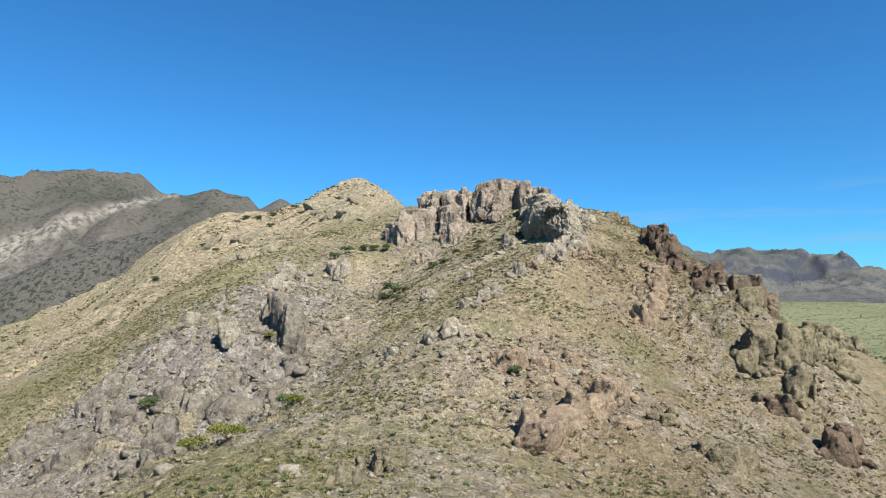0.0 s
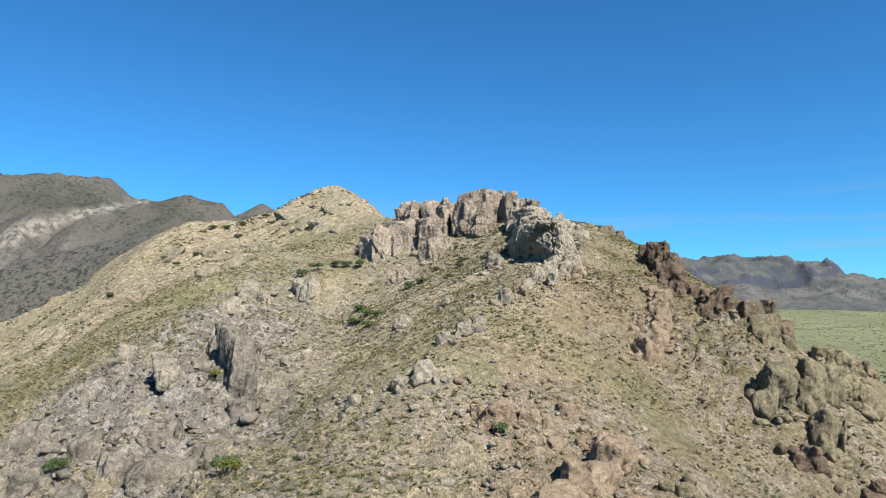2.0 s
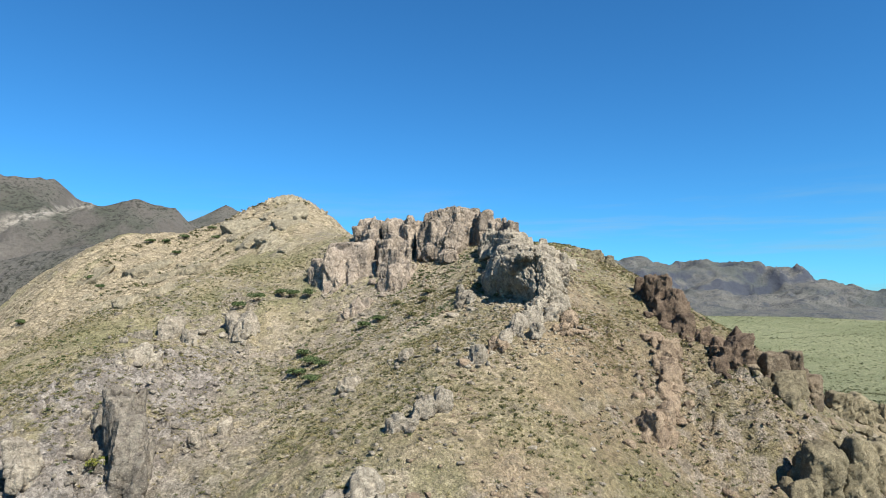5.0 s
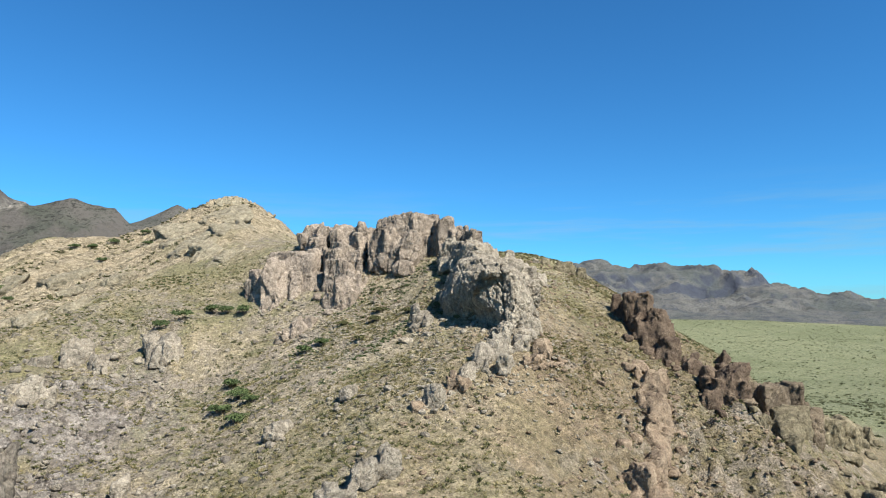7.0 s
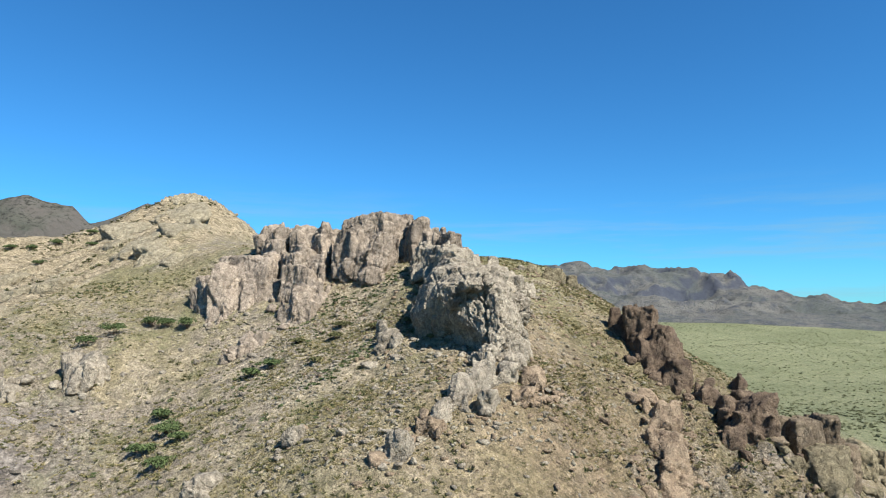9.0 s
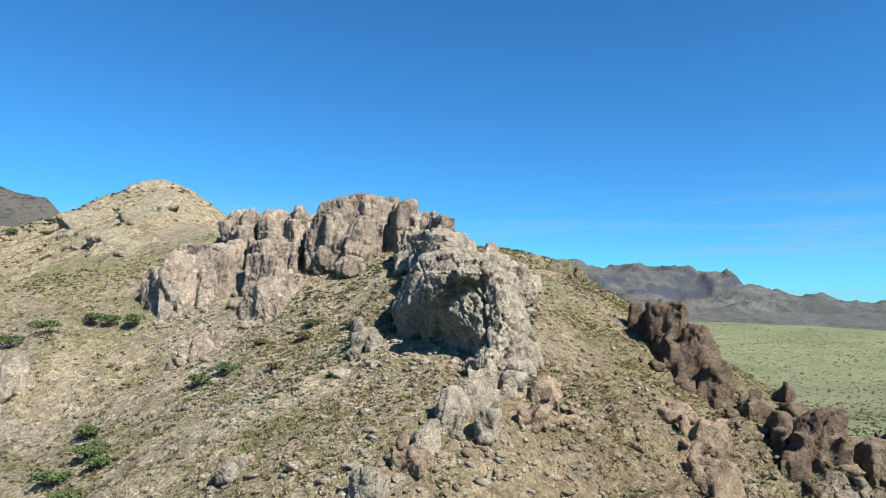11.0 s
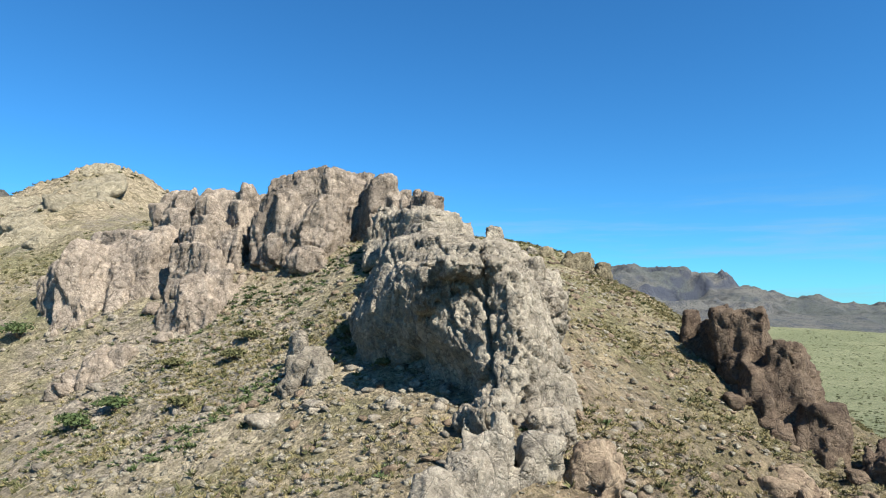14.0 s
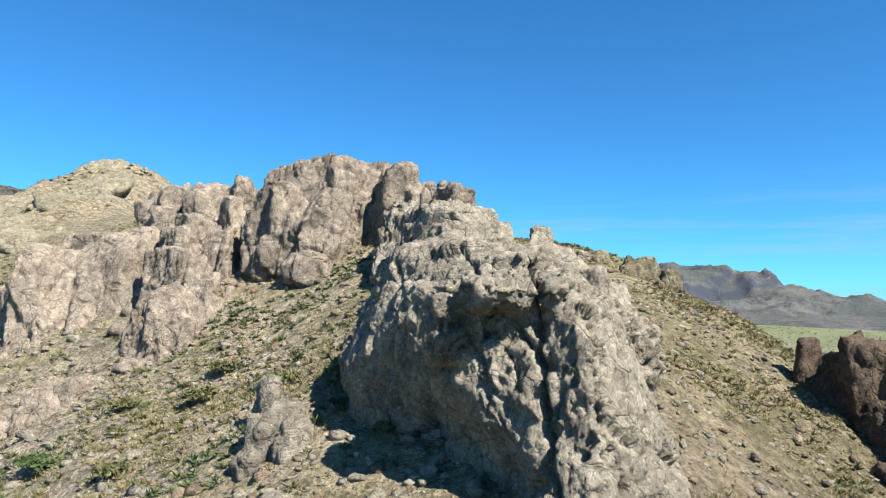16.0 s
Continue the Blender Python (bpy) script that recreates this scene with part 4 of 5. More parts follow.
outcrop("brown rocks where the hill meets the plain", TAN_ROCK,
        [(86, 147, 2, 6, 5, 5.5, 0, 0, 0), (92, 151, 2, 6, 5, 5, 40, 0, 0), (79, 141, 2, 5, 5, 5, 70, 0, 0), (97, 156, 2, 5, 5, 4, 20, 0, 0)], small=16)
outcrop("pink-tan sloping ledge with an overhung edge", PINK_ROCK,
        [(18.6, 73.0, 2.3, 7.5, 4.2, 4.6, 54, 12, 330), (15.0, 68.6, 2.2, 7, 4.0, 4.6, 54, 12, 330), (11.4, 63.8, 2.1, 7, 3.8, 4.6, 54, 12, 330), (8.6, 59.4, 1.9, 5, 3.4, 4.6, 50, 12, 330)], small=14, crack=0.24, sharp=50)
outcrop("tan broken ledge with cracked blocks", PINK_ROCK,
        [(8.0, 75.5, 1.9, 4, 2.6, 3.4, 20, 8, 60), (11.5, 77.0, 2.0, 4, 3, 3.4, 10, 8, 60), (15.0, 78.5, 1.8, 3.4, 2.6, 2.8, 40, 8, 60)], small=14)
outcrop("tall dark grey rock tower with a shaded side", DARK_GREY,
        [(-21.8, 95.5, 2.5, 4.0, 4.0, 8.5, 20, 8, 60), (-23.8, 99.0, 2.5, 4.4, 4.4, 8.0, 60, 8, 60), (-26.5, 103.5, 2.5, 4.4, 4.4, 6.5, 0, 8, 60), (-20.8, 91.5, 2, 3, 3, 4.6, 40, 6, 60)], small=14, flute=0.3)
outcrop("jumble of large grey slabs low on the slope", DARK_GREY,
        [(-25.5, 78.5, 3.22, 7, 4.4, 5.6, 30, 16, 30), (-30.0, 80.5, 3.22, 4.6, 4, 6.0, 60, 8, 40), (-35.0, 84.0, 2.99, 4.6, 4.4, 5.6, 10, 6, 60), (-31.0, 73.5, 3.45, 3.6, 3.4, 6.0, 70, 4, 20), (-21.0, 82.5, 2.53, 4, 3.4, 3.8, 40, 8, 60), (-28, 86, 2.76, 5, 4, 4.6, 0, 8, 60)], small=10, flute=0.2, crack=0.4, sharp=45)
outcrop("grey ribbed bedrock at the foot of the slope", DARK_GREY,
        [(-44.0, 88.0, 3.91, 7, 6, 5.5, 20, 8, 60), (-41.0, 73.0, 4.37, 7.5, 6, 6, 60, 8, 60), (-33.0, 65.5, 3.68, 7, 5, 5, 10, 8, 60), (-48, 80, 4.37, 7, 6, 6, 0, 6, 60), (-38, 62, 3.91, 7, 6, 5.4, 30, 6, 60), (-38, 79, 3.68, 6, 5, 5, 50, 8, 60), (-27, 66, 3.22, 5, 4, 4.4, 20, 8, 60)], small=12, flute=0.3, crack=0.42, sharp=45)
outcrop("grey knob on the rocky spur", GREY_ROCK, [(-21.5, 138.5, 2, 4.4, 4.4, 5.0, 20, 8, 60), (-24.0, 140.0, 2, 3.4, 3.4, 4, 60, 5, 40)], small=8, flute=0.3)
outcrop("grey ledge of flat-topped rocks on the spur", GREY_ROCK, [(-33.0, 138.5, 1.8, 4.4, 4.4, 4.4, 20, 4, 60), (-29.5, 137.0, 1.8, 3.4, 3.4, 3.4, 60, 5, 40), (-37, 136, 1.8, 3.4, 3.4, 3, 0, 0, 0)], small=10)
def slab_sheet(label, sheets):
    """Smooth sheets of rock (x, y, wide, deep, thick, yaw, proud) that lie along the slope."""
    x0, y0 = sheets[0][:2]
    base = Vector((x0, y0, ground_z(x0, y0)))
    top = new("rock_outcrop")
    top.location = base
    for i, (x, y, w, d, h, yaw, proud) in enumerate(sheets):
        OUTCROPS.append((x, y, 2.0))
        e = 3.0
        dip = Vector((ground_z(x - e, y) - ground_z(x + e, y), ground_z(x, y - e) - ground_z(x, y + e), 2 * e)).normalized()
        me = block(int(abs(x * 31 + y * 17)) + i, (w, d, h), 5, PALE_ROCK, crack=0.12, rough=0.1, sharp=18, knobs=0.9, grain=1.5)
        me.transform((Vector((0, 0, 1)).rotation_difference(dip).to_matrix() @ Matrix.Rotation(radians(yaw), 3, "Z")).to_4x4())
        part("slab", me, top, Vector((x, y, ground_z(x, y) + 0.7 * proud - h / 2)) - base)
    return tagged(top, label, "rock outcrop")


slab_sheet("pale limestone peak with steep bare faces", [(-29.5, 210.0, 15, 18, 6, 15, 0.6), (-26.0, 198.0, 15, 13, 6, 20, 0.7), (-36.5, 206.0, 14, 12, 5, 40, 0.6), (-30.5, 219.0, 9, 8, 5, 10, 0.9)])
slab_sheet("smooth pale limestone wall split by a crack", [(-21.8, 190.0, 12, 10, 6, 30, 1.0), (-30.0, 187.5, 13, 10, 6, 40, 1.0), (-26, 182, 9, 6, 4, 60, 0.8), (-20, 200, 10, 12, 6, 20, 0.8)])
slab_sheet("long pale limestone ledge with scrub in its cracks", [(-34.8, 175.0, 8, 6, 4, 50, 1.2), (-41.0, 175.5, 9, 6, 5, 55, 1.6), (-48.0, 177.0, 10, 6, 4, 40, 1.2), (-44, 183, 11, 7, 4, 45, 0.9)])
slab_sheet("rounded pale limestone blocks at the ridge foot", [(-41.0, 156.5, 7, 5, 4, 50, 1.5), (-45.0, 152.0, 7, 5, 5, 60, 1.9), (-50.5, 153.5, 7, 5, 4, 40, 1.3), (-37, 162, 6, 5, 4, 40, 1.1)])
slab_sheet("tilted pale limestone sheets high on the ridge", [(-58.0, 176.0, 11, 7, 4, 50, 1.0), (-66.0, 180.0, 10, 7, 4, 55, 0.9), (-55, 188, 12, 8, 4, 45, 0.9), (-70, 192, 12, 8, 4, 50, 0.9)])
slab_sheet("broken pale limestone sheets low on the ridge", [(-73.0, 145.0, 8, 5, 3, 50, 0.8), (-78.0, 133.5, 8, 5, 3, 40, 0.7), (-67.0, 151.0, 9, 6, 3, 60, 0.8), (-84, 143, 9, 6, 3, 50, 0.7)])
slab_sheet("low pale limestone ledge far along the ridge", [(-100, 186, 12, 7, 4, 50, 0.9), (-107, 172, 11, 7, 4, 55, 0.9), (-88, 170, 11, 7, 4, 45, 0.9), (-92, 156, 10, 6, 3, 50, 0.8)])
slab_sheet("pale limestone shoulder under the peak", [(-20.0, 173.0, 7, 5, 4, 50, 1.2), (-25.0, 176.5, 8, 5, 4, 45, 1.2), (-36, 194, 12, 8, 5, 40, 1.2), (-44, 203, 13, 8, 5, 50, 1.0)])
ORANGE = [(-176.0, 262.5, 134.5, 16, 9, 7), (-163.5, 260.5, 135.0, 14, 8, 7), (-159.0, 270.0, 136.0, 12, 8, 7), (-147.0, 264.0, 136.5, 13, 8, 7), (-168.0, 255.0, 132.5, 12, 8, 6), (-186.0, 262.0, 134.0, 14, 8, 7), (-138.0, 266.0, 136.5, 10, 7, 5)]
band = new("rock_outcrop")
band.location = (-172.0, 261.0, 132.5)
for i, (x, y, z, w, d, h) in enumerate(ORANGE):
    part("block", block(330 + i, (w, d, h), 5, BROWN_ROCK, 20 + 35 * i, 6, 60), band, Vector((x, y, z)) - band.location)
tagged(band, "low orange-pink cliff at the foot of the dark mountain", "rock outcrop")
SMALL_CRAGS = [("cluster of dark grey broken rocks on the spine", GREY_ROCK, [(5.6, 91.0, 1.0, 2.6, 2.2, 3.0, 20, 8, 60), (3.4, 90.0, 0.8, 2.2, 2, 2.2, 60, 8, 60), (7.5, 92.5, 0.8, 2, 2, 2.4, 10, 8, 60)]),
               ("low grey rocks beside the gully", GREY_ROCK, [(0.8, 81.5, 0.8, 3, 2.2, 2.6, 20, 8, 60), (-1.8, 81.0, 0.8, 2.4, 2, 2.2, 70, 8, 60)]),
               ("grey flat rock on the open slope", GREY_ROCK, [(-1.9, 108.0, 0.7, 3, 2, 1.9, 20, 8, 60)]),
               ("small grey rocks on the open slope", GREY_ROCK, [(4.4, 109.0, 0.6, 2, 1.6, 1.7, 50, 8, 60)]),
               ("dark pointed rock on the slope below the boulder", GREY_ROCK, [(11.9, 101.6, 0.7, 1.9, 1.7, 2.4, 20, 8, 60)]),
               ("grey cracked boulder pile in dry grass", GREY_ROCK, [(12.6, 123.2, 0.6, 2.0, 1.8, 2.0, 20, 8, 60), (12.2, 124.8, 0.5, 1.5, 1.4, 2.0, 60, 0, 0), (13.6, 122.2, 0.6, 1.7, 1.3, 1.5, 40, 0, 0), (11.6, 122.4, 0.5, 1.2, 1.2, 1.2, 0, 0, 0)]),
               ("leaning grey slab at the boulder's foot", GREY_ROCK, [(19.3, 108.3, 1.2, 2.2, 1.8, 3.8, 30, 14, 80), (17.2, 106.6, 1.5, 2.2, 2.0, 3.6, 10, 14, 60), (15.4, 105.2, 1.2, 1.9, 1.7, 2.6, 50, 12, 60), (18.2, 107.8, 1.1, 1.7, 1.5, 2.6, 70, 14, 40), (19.0, 105.5, 0.7, 2.2, 1.8, 1.9, 60, 6, 60), (21.5, 109.3, 0.7, 2, 2, 2.0, 0, 6, 0)]),
               ("pinkish rocks below the great boulder", PINK_ROCK, [(22.5, 106.5, 0.7, 2.4, 2, 1.8, 10, 8, 60), (23.8, 109.0, 0.8, 2.2, 2.2, 2.2, 60, 8, 60), (14.5, 104.0, 0.7, 2.2, 2, 1.8, 30, 8, 60)]),
               ("small grey rocks on the open slope below", GREY_ROCK, [(-6.1, 80.8, 0.7, 2.2, 1.9, 2.2, 20, 8, 60), (-9, 84, 0.6, 1.6, 1.6, 1.5, 0, 0, 0)]),
               ("lone grey rocks in the gully", GREY_ROCK, [(-15.8, 106, 0.6, 1.8, 1.7, 2.0, 20, 8, 60), (-17.8, 102.3, 0.6, 2, 2, 2, 50, 0, 0)]),
               ("weathered grey rocks on the upper spur", GREY_ROCK, [(-31.0, 121.5, 1.2, 4, 3.6, 4.2, 20, 8, 60), (-39, 101, 1, 2.8, 2.6, 3, 50, 8, 40), (-31, 94, 1.2, 3, 3, 4, 0, 8, 60)]),
               ("orange-tan rocks on the crest", TAN_ROCK, [(38.8, 148.5, 0.9, 3.4, 2.4, 2.6, 10, 0, 0), (42, 149.5, 0.8, 2, 2, 2.4, 50, 0, 0), (36, 150, 0.8, 2.4, 2, 1.8, 50, 0, 0)]),
               ("yellowish rock low on the spine", TAN_ROCK, [(-3.5, 45.0, 0.8, 2.6, 2, 2.2, 20, 8, 60), (-6.0, 41.0, 0.8, 2.2, 1.8, 2.0, 60, 8, 60)]),
               ("smooth tan slab lying on the slope", TAN_ROCK, [(28.5, 66.0, 2.4, 7, 5, 4.2, 30, 12, 60), (24.5, 71.5, 0.6, 2.4, 1.8, 1.6, 0, 0, 0)])]
for label, mat, blocks in SMALL_CRAGS:
    outcrop(label, mat, blocks, small=5)


# ---- loose rocks and rubble ----
def scatter(n, x_lo, x_hi, y_lo, y_hi, seed, keep):
    rng = np.random.RandomState(seed)
    x, y = rng.uniform(x_lo, x_hi, n), rng.uniform(y_lo, y_hi, n)
    ok = rng.uniform(0, 1, n) < keep(x, y)
    return x[ok], y[ok], rng


def near_crags(x, y):
    m = np.zeros(len(x))
    for ox, oy, r in OUTCROPS:
        m = np.maximum(m, np.exp(-((x - ox) ** 2 + (y - oy) ** 2) / (r * 1.5 + 2) ** 2))
    return m


def stone_keep(x, y):
    return np.clip(0.10 + 0.55 * near_crags(x, y) + 0.5 * rocky_mask(x, y) + 0.25 * smooth(0.1, 0.7, fbm(flat(x, y, 15.0), 4, 55)), 0, 1)


KINDS = {}
for kind, mat in (("grey", GREY_ROCK), ("pink", PINK_ROCK), ("tan", TAN_ROCK)):
    KINDS[kind] = [block(700 + i * 7, (1.0, rnd, 0.8), 3, mat, facets=7, rough=0.05, crack=0.10, sharp=70) for i, rnd in enumerate((0.9, 0.7, 1.1, 0.8, 0.6))]
sx, sy, rng = scatter(700, -55, 72, 42, 162, 5, lambda x, y: stone_keep(x, y) * 0.75)
sz = height(sx, sy)
for i in range(min(len(sx), 290)):
    kind = "pink" if 4 < sx[i] < 40 and sy[i] < 112 and rng.uniform() < 0.6 else ("tan" if sx[i] > 38 else "grey")
    r = 0.40 + 1.2 * rng.uniform() ** 3
    ob = new("rock", KINDS[kind][rng.randint(5)])
    ob.matrix_world = pose(sx[i], sy[i], sz[i] + 0.02 * r, rng.uniform(-15, 15), rng.uniform(-15, 15), rng.uniform(0, 360)) @ Matrix.Diagonal((r * rng.uniform(0.8, 1.5), r, r * rng.uniform(0.7, 1.2), 1))
    tagged(ob, {"pink": "loose pinkish-tan rock lying on the stony slope", "tan": "loose brown rock lying on the grassy flank", "grey": "loose grey angular rock lying on the slope"}[kind],
           "rock", "loose rocks on the hillside")


nx_, ny_, rng = scatter(150, 3, 42, 103, 142, 77, lambda x, y: 0.62 + 0 * x)
nz_ = height(nx_, ny_)
for i in range(len(nx_)):
    kind = "pink" if nx_[i] > 22 and rng.uniform() < 0.6 else "grey"
    r = 0.28 + 0.75 * rng.uniform() ** 3
    ob = new("rock", KINDS[kind][rng.randint(5)])
    ob.matrix_world = pose(nx_[i], ny_[i], nz_[i] + 0.02 * r, rng.uniform(-15, 15), rng.uniform(-15, 15), rng.uniform(0, 360)) @ Matrix.Diagonal((r * rng.uniform(0.8, 1.5), r, r * rng.uniform(0.6, 1.1), 1))
    tagged(ob, {"pink": "small pinkish-tan rock lying near the great boulder", "grey": "small grey angular rock lying near the great boulder"}[kind], "rock", "loose rocks on the hillside")


def joined(name, label, category, base_v, base_f, x, y, z, scale, spin, tall, mat, sink=0.0):
    """Many alike small pieces in one mesh."""
    n, k = len(x), len(base_v)
    c, s_ = np.cos(spin), np.sin(spin)
    vx = (base_v[..., 0] * c[:, None] - base_v[..., 1] * s_[:, None]) * scale[:, None] + x[:, None]
    vy = (base_v[..., 0] * s_[:, None] + base_v[..., 1] * c[:, None]) * scale[:, None] + y[:, None]
    vz = base_v[..., 2] * (scale * tall)[:, None] + (z - sink * scale)[:, None]
    k = vx.shape[1]
    faces = (base_f[None] + (np.arange(n) * k)[:, None, None]).reshape(-1, base_f.shape[1])
    me = mesh_from(name, np.stack((vx, vy, vz), axis=-1).reshape(-1, 3), faces, mat)
    return tagged(new(name, me), label, category, kind="stuff")


def rubble(name, label, n, box, seed, keep, size, mat, level=1):
    x, y, rng = scatter(n, *box, seed, keep)
    v, f = ico(level)
    if level == 1:
        shapes = np.stack([v * (1 + 0.45 * rng.uniform(-1, 1, (len(v), 1))) * np.array((1.2, rng.uniform(0.5, 1), rng.uniform(0.35, 0.8))) for _ in range(40)])
    else:
        shapes = np.stack([rock_verts(400 + k, (2.4, 1.2 + 0.8 * rng.uniform(), 0.8 + 0.9 * rng.uniform()), level, 6, 0.0, 0.05, sharp=70, knobs=0.0)[0] for k in range(40)])
    pick = rng.randint(40, size=len(x))
    return joined(name, label, "rubble", shapes[pick], f, x, y, height(x, y), size * (0.35 + rng.uniform(0, 1, len(x)) ** 3 * 1.6), rng.uniform(0, 6.28, len(x)), np.ones(len(x)), mat, -0.05)


rubble("rubble", "weathered grey stones strewn over the rocky lower slope", 1500, (-60, 0, 55, 140), 25, lambda x, y: np.clip(0.08 + 0.5 * rocky_mask(x, y) + 0.4 * near_crags(x, y), 0, 1), 0.30, DARK_GREY, 2)
rubble("rubble", "scattered grey angular stones over the hillside", 20000, (-60, 72, 36, 165), 15, lambda x, y: stone_keep(x, y) * (x < 26), 0.22, GREY_ROCK)
rubble("rubble", "scattered reddish-brown stones on the spine and flank", 15000, (-4, 72, 36, 150), 16, lambda x, y: stone_keep(x, y) * 0.9 * (x > 4), 0.20, PINK_ROCK)
rubble("rubble", "pale broken stones on the limestone ridge", 5000, (-130, -5, 120, 240), 17, lambda x, y: 0.7 * smooth(0, 5, pale_side(x, y)), 0.32, PALE_ROCK)


rubble("rubble", "small grey stones on the slope round the great boulder", 9000, (-2, 40, 102, 142), 18, lambda x, y: 0.35 + 0.65 * smooth(-0.2, 0.5, fbm(flat(x, y, 5.0), 3, 91)), 0.14, PALE_STONE)


# ---- plants ----
def tuft_shapes(count, leaves, seed, long=0.5, wide=0.16, round_=1.0):
    """Clumps of leaf blades that spring from one root."""
    rng = np.random.RandomState(seed)
    out = []
    for _ in range(count):
        a, up = rng.uniform(0, 6.28, leaves), rng.uniform(0.25, 1.0, leaves)
        d = np.stack((np.cos(a) * np.sqrt(1 - up ** 2), np.sin(a) * np.sqrt(1 - up ** 2), up * round_), axis=-1)
        root = d * rng.uniform(0.05, 0.45, (leaves, 1))
        tip = d * rng.uniform(0.75, 1.1, (leaves, 1))
        side = np.cross(d, rng.normal(size=(leaves, 3)))
        side /= np.linalg.norm(side, axis=1)[:, None]
        w = wide * rng.uniform(0.7, 1.4, (leaves, 1))
        out.append(np.stack((root - side * w, root + side * w, tip), axis=1).reshape(-1, 3))
    return np.stack(out), np.arange(leaves * 3).reshape(-1, 3)


def plants(name, label, n, box, seed, keep, size, mat, leaves=12, tall=0.8, wide=0.16, category="grass"):
    x, y, rng = scatter(n, *box, seed, keep)
    shapes, f = tuft_shapes(20, leaves, seed, wide=wide)
    pick = rng.randint(20, size=len(x))
    return joined(name, label, category, shapes[pick], f, x, y, height(x, y), size * rng.uniform(0.55, 1.45, len(x)), rng.uniform(0, 6.28, len(x)), np.full(len(x), tall), mat, 0.05)


def grass_keep(x, y):
    edge = smooth(-80, -62, x + 5 * fbm(flat(x, y, 9.0), 2, 63)) * smooth(82, 66, x) * smooth(6, 34, y + 6 * fbm(flat(x, y, 9.0), 2, 64)) * smooth(174, 162, y)
    return edge * smooth(-0.9, 0.5, fbm(flat(x, y, 7.0), 3, 61)) * (1 - 0.7 * near_crags(x, y)) * (1 - 0.75 * smooth(0, 4, pale_side(x, y)))


NEAR_BOX = (-80, 82, 8, 174)
plants("dry_grass", "dry yellow bunch grass dotted over the hillside", 66000, NEAR_BOX, 201, grass_keep, 0.33, DRY_GRASS, 13, 0.85, 0.09)
plants("dry_grass", "short dry grass round the great boulder", 15000, (0, 40, 104, 142), 206, grass_keep, 0.24, DRY_GRASS, 14, 0.9, 0.08)
plants("scrub", "small olive-green scrub dotted over the hillside", 52000, NEAR_BOX, 202, grass_keep, 0.37, OLIVE_SCRUB, 14, 0.8, 0.13, "scrub")
rubble("rubble", "small reddish-brown stones on the slope beyond the boulder", 5000, (22, 44, 104, 150), 19, lambda x, y: 0.3 + 0.7 * smooth(-0.2, 0.5, fbm(flat(x, y, 4.0), 3, 95)), 0.11, PINK_ROCK)
plants("dry_grass", "thick short grass on the slope beyond the boulder", 15000, (23, 48, 104, 152), 208, grass_keep, 0.27, DRY_GRASS, 16, 0.8, 0.09)
plants("scrub", "low olive scrub on the slope beyond the boulder", 2500, (23, 48, 104, 152), 209, grass_keep, 0.26, OLIVE_SCRUB, 18, 0.8, 0.12, "scrub")
plants("scrub", "green scrub strips on the slope beside the boulder", 3000, (-4, 18, 110, 146), 207, lambda x, y: smooth(0.0, 0.35, fbm(flat(x * 0.8 + y * 0.6, (y * 0.8 - x * 0.6) * 3.0, 9.0), 3, 93)), 0.34, GREEN_LEAF, 20, 0.7, 0.12, "scrub")
plants("scrub", "dark green low scrub along the gullies", 14500, NEAR_BOX, 203, lambda x, y: grass_keep(x, y) * smooth(0.15, 0.6, fbm(flat(x, y, 11.0), 3, 66) + 0.5 * np.exp(-(((x + 9) / 9) ** 2 + ((y - 122) / 14) ** 2))), 0.42, GREEN_LEAF, 20, 0.7, 0.12, "scrub")
plants("scrub", "dark scrub in the cracks of the pale ridge", 17000, (-190, -5, 110, 262), 204, lambda x, y: smooth(0, 5, pale_side(x, y)) * smooth(0.0, 0.5, fbm(flat(x * 0.62 + y * 0.78, pale_side(x, y) * 3.0, 22.0), 3, 68)), 0.6, OLIVE_SCRUB, 14, 0.8, 0.2, "scrub")
plants("scrub", "grey-green creosote scrub covering the plain", 60000, (70, 900, 60, 900), 205, lambda x, y: np.clip((260 / np.hypot(x, y)) ** 1.5, 0.10, 1) * (np.abs(np.degrees(np.arctan2(x, y)) - 34) < 22) * (1 - smooth(0.1, 0.5, hill_mask(x, y))), 1.1, CREOSOTE, 9, 0.6, 0.3, "scrub")


def wash(x0, y0, x1, y1, seed):
    """A line of darker bushes along a dry wash on the plain."""
    rng = np.random.RandomState(seed)
    n = int(math.hypot(x1 - x0, y1 - y0) * 0.5)
    t = rng.uniform(0, 1, n)
    bend = 12 * np.sin(t * 7 + seed) + 5 * np.sin(t * 23 + seed) + rng.normal(0, 3.0, n)
    x, y = x0 + (x1 - x0) * t + bend * 0.3, y0 + (y1 - y0) * t + bend
    shapes, f = tuft_shapes(12, 10, seed, wide=0.3)
    joined("scrub", "line of darker bushes along a dry wash", "scrub", shapes[rng.randint(12, size=n)], f, x, y, height(x, y), rng.uniform(0.6, 1.4, n), rng.uniform(0, 6.28, n), np.full(n, 0.6), CREOSOTE)


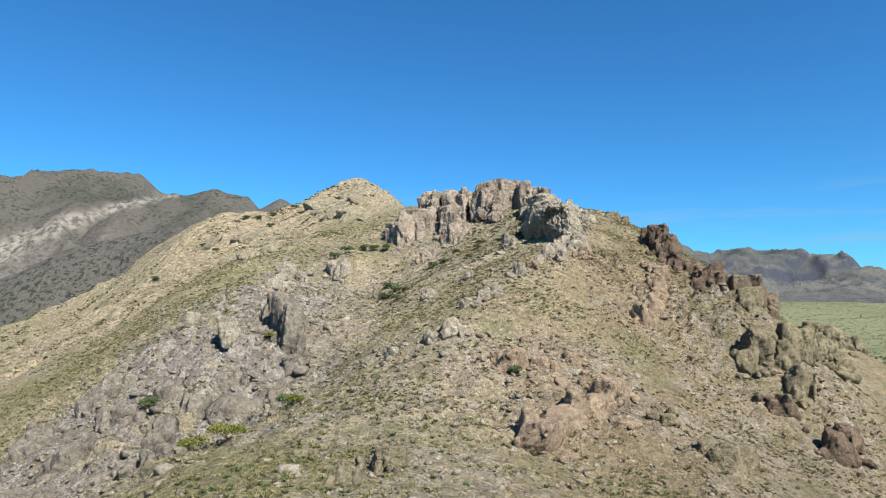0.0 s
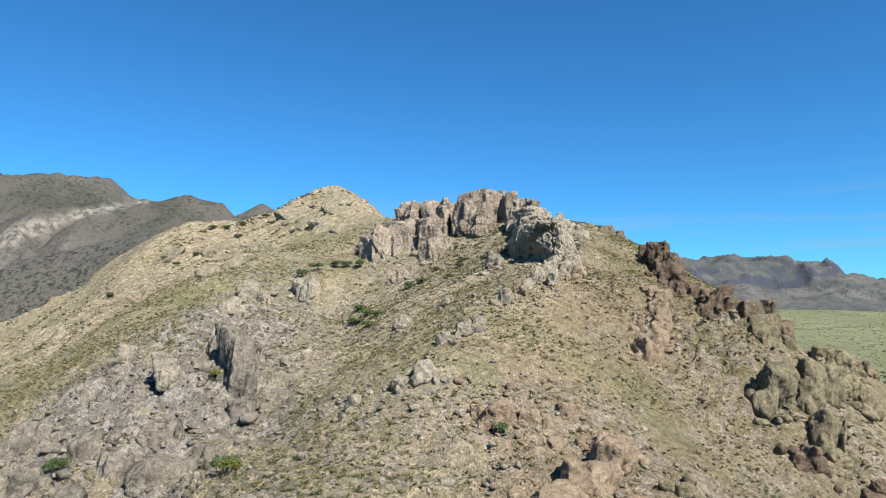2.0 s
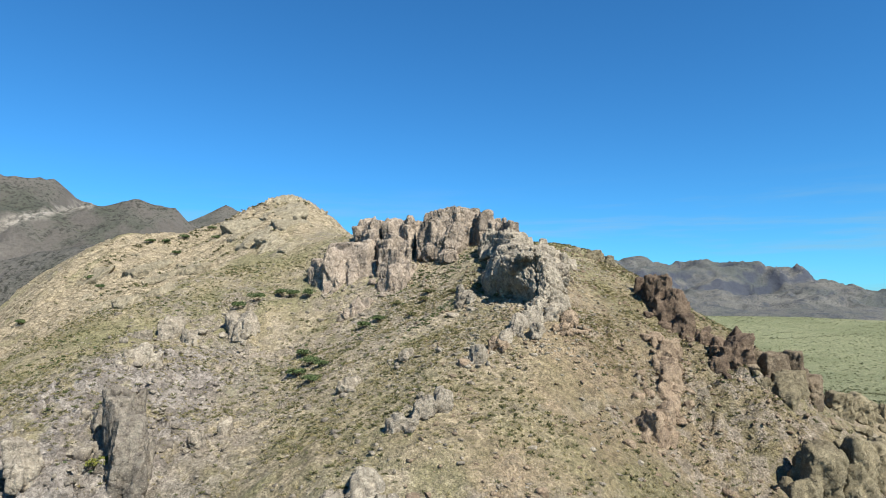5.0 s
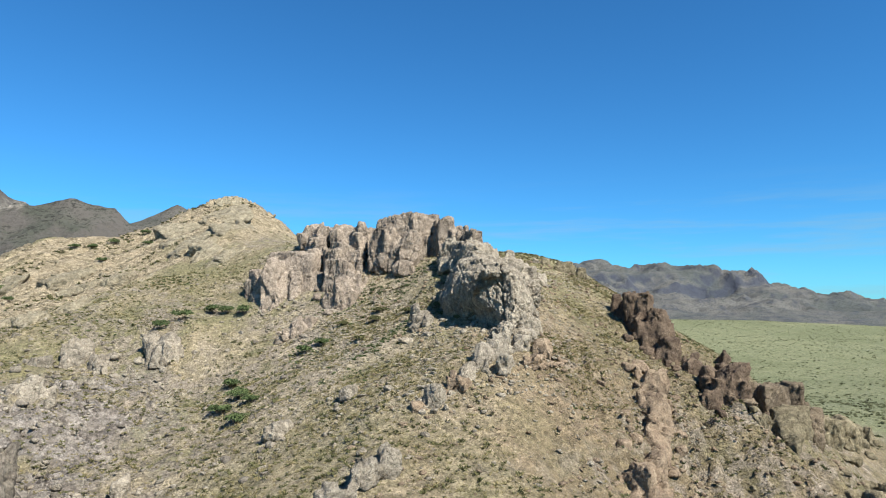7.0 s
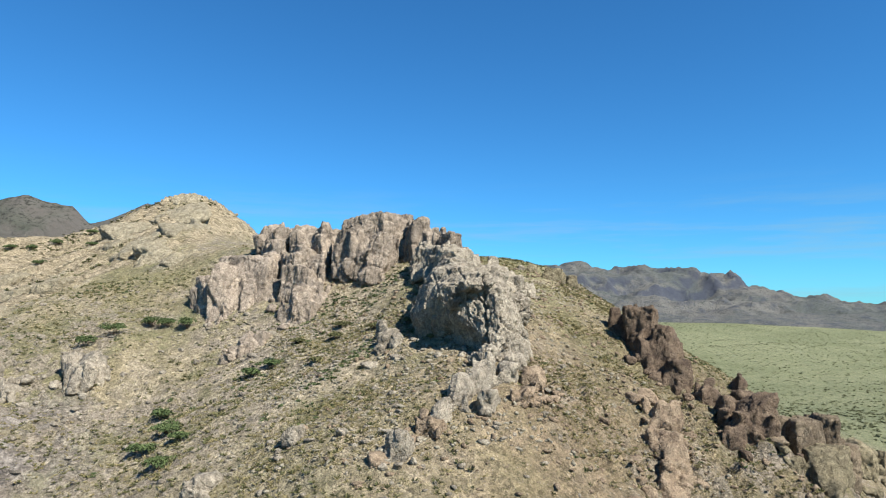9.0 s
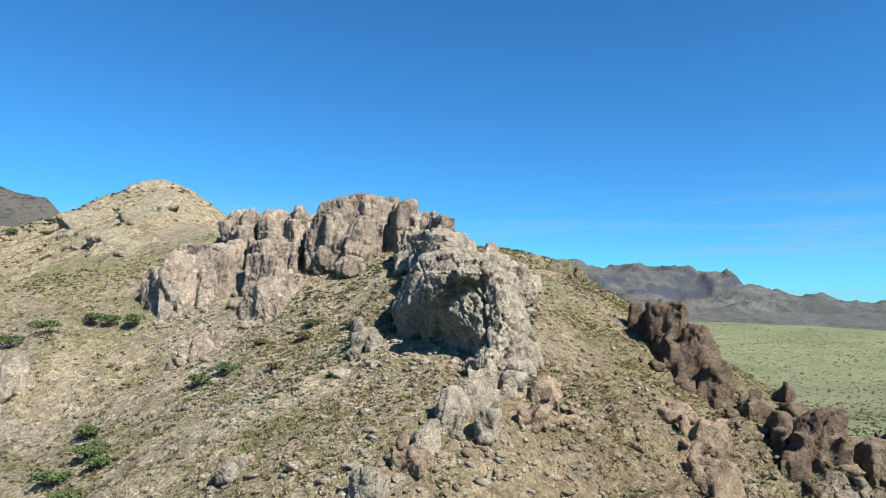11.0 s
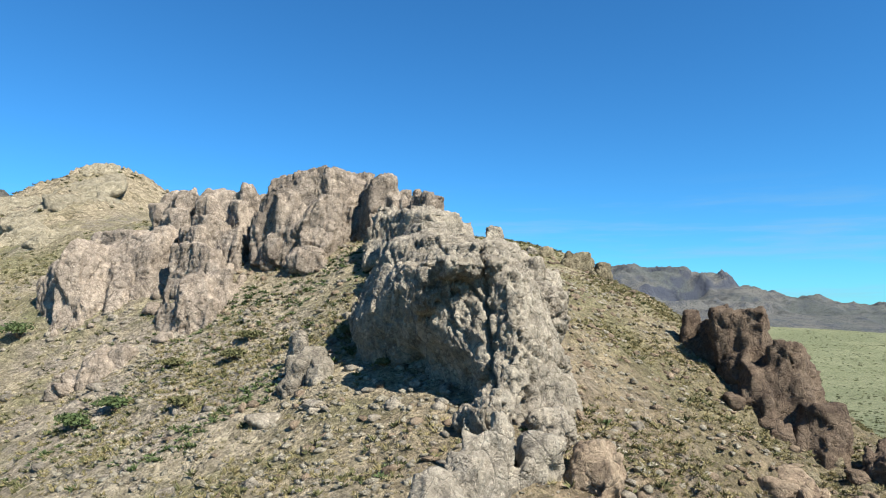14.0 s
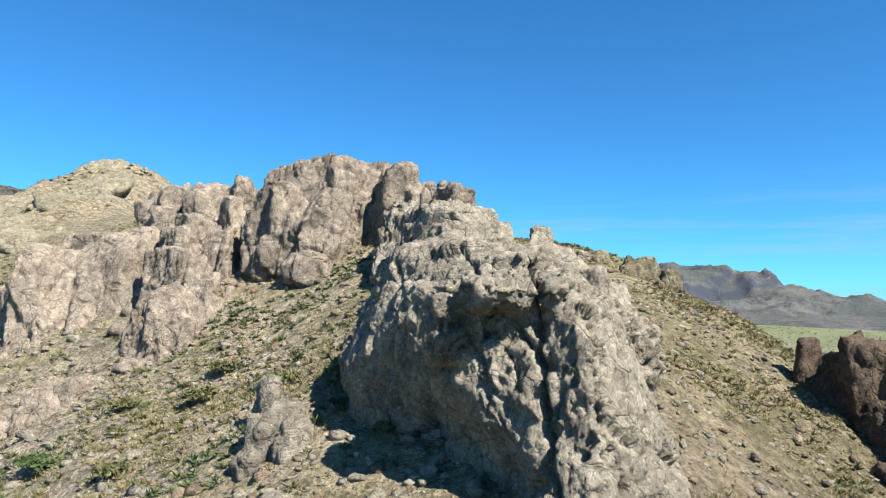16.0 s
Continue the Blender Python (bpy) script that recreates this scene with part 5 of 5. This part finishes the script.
def shrub(x, y, wide, tall, leaf, seed, label):
    rng = np.random.RandomState(seed)
    top = new("shrub")
    top.location = (x, y, ground_z(x, y))
    n = int(260 + 160 * wide)
    d = rng.normal(size=(n, 3))
    d /= np.linalg.norm(d, axis=1)[:, None]
    d[:, 2] = np.abs(d[:, 2])
    lobes = rng.uniform(-0.32, 0.32, (7, 3)) * np.array((wide, wide, 0.3 * tall)) + np.array((0, 0, 0.42 * tall))
    c = lobes[rng.randint(7, size=n)] + d * np.array((0.30 * wide, 0.30 * wide, 0.36 * tall)) * rng.uniform(0.6, 1.05, (n, 1))
    a, b = rng.normal(size=(n, 3)), rng.normal(size=(n, 3))
    a *= (0.14 / np.linalg.norm(a, axis=1))[:, None]
    b *= (0.09 / np.linalg.norm(b, axis=1))[:, None]
    quad = np.stack((c - a, c + b, c + a, c - b), axis=1).reshape(-1, 3)
    part("crown", mesh_from("crown", quad, np.arange(4 * n).reshape(-1, 4), leaf), top, (0, 0, 0))
    bm = bmesh.new()
    for lobe in lobes:
        tip = Vector(lobe)
        m = Matrix.Translation(tip / 2) @ tip.to_track_quat("Z", "Y").to_matrix().to_4x4()
        bmesh.ops.create_cone(bm, segments=5, radius1=0.05, radius2=0.015, depth=tip.length, matrix=m)
    me = bpy.data.meshes.new("stem")
    bm.to_mesh(me)
    bm.free()
    me.materials.append(WOOD)
    part("stem", me, top, (0, 0, 0))
    return tagged(top, label, "shrub", "shrubs on the hillside")


GULLY = "leafy green shrub growing in the stony gully"
CLIFF = "dark green shrub at the foot of grey rocks"
SLOPE = "low green shrub on the dry grass slope"
SUNNY = "yellow-green shrub among grey rocks"
SHRUBS = [(-9.3, 125, 3.2, 1.6, 0), (-8.0, 117.5, 2.8, 1.3, 0), (-10.5, 122, 2.6, 1.4, 0), (-7.0, 121, 2.2, 1.1, 0), (0.1, 131.6, 2.2, 1.3, 0), (-2.1, 130.8, 2.0, 1.2, 0), (-18, 151, 2.6, 1.8, 1), (-15.5, 149.5, 2.4, 1.6, 1),
          (-12.7, 148, 2.6, 1.8, 1), (15.1, 126.5, 1.1, 0.9, 2), (11.8, 131, 2.2, 0.9, 2), (7.4, 133.8, 2.0, 1.0, 2), (-20.9, 64.5, 3.2, 1.8, 3), (-35.3, 79.0, 2.4, 1.7, 1), (-17.7, 76, 3.0, 1.8, 0)]
MORE_SHRUBS = [(8.1, 73.6, 1.3, 1.2, 1), (-51, 83.2, 1.8, 1.6, 3), (-11, 129, 2.6, 1.4, 0), (-24.9, 96.5, 2.6, 1.4, 3), (-78, 177.5, 2.2, 1.6, 1), (-9.1, 164, 1.8, 1.2, 1), (5.1, 127, 1.3, 0.8, 2), (8.0, 136.5, 2.0, 1.0, 2),
               (-23.5, 62.5, 2.4, 1.5, 3), (-16.5, 73, 2.0, 1.3, 3), (2.5, 135.5, 1.8, 0.9, 2), (16.8, 121.3, 0.8, 0.6, 2), (9.5, 148, 1.5, 0.9, 1), (-56, 213, 2.6, 1.8, 1), (-60, 211, 2.2, 1.6, 1), (-49, 214.5, 2.4, 1.5, 1), (-63.5, 208.5, 2.0, 1.4, 1), (-44, 200, 2.0, 1.3, 1), (-52, 196, 2.2, 1.4, 1), (-3.5, 156.5, 1.8, 1.4, 1), (-21.5, 146, 3.0, 1.8, 1), (-24, 144, 2.4, 1.6, 1), (-62, 178, 2.0, 1.3, 1), (-70, 190, 2.2, 1.5, 1)]
for i, (x, y, w, h, k) in enumerate(SHRUBS + MORE_SHRUBS):
    shrub(x, y, w, h, (GREEN_LEAF, GREEN_LEAF, OLIVE_SCRUB, YELLOW_LEAF)[k], 900 + i, (GULLY, CLIFF, SLOPE, SUNNY)[k])
wash(170, 330, 560, 430, 3)
wash(150, 250, 420, 300, 4)
wash(240, 560, 640, 600, 5)
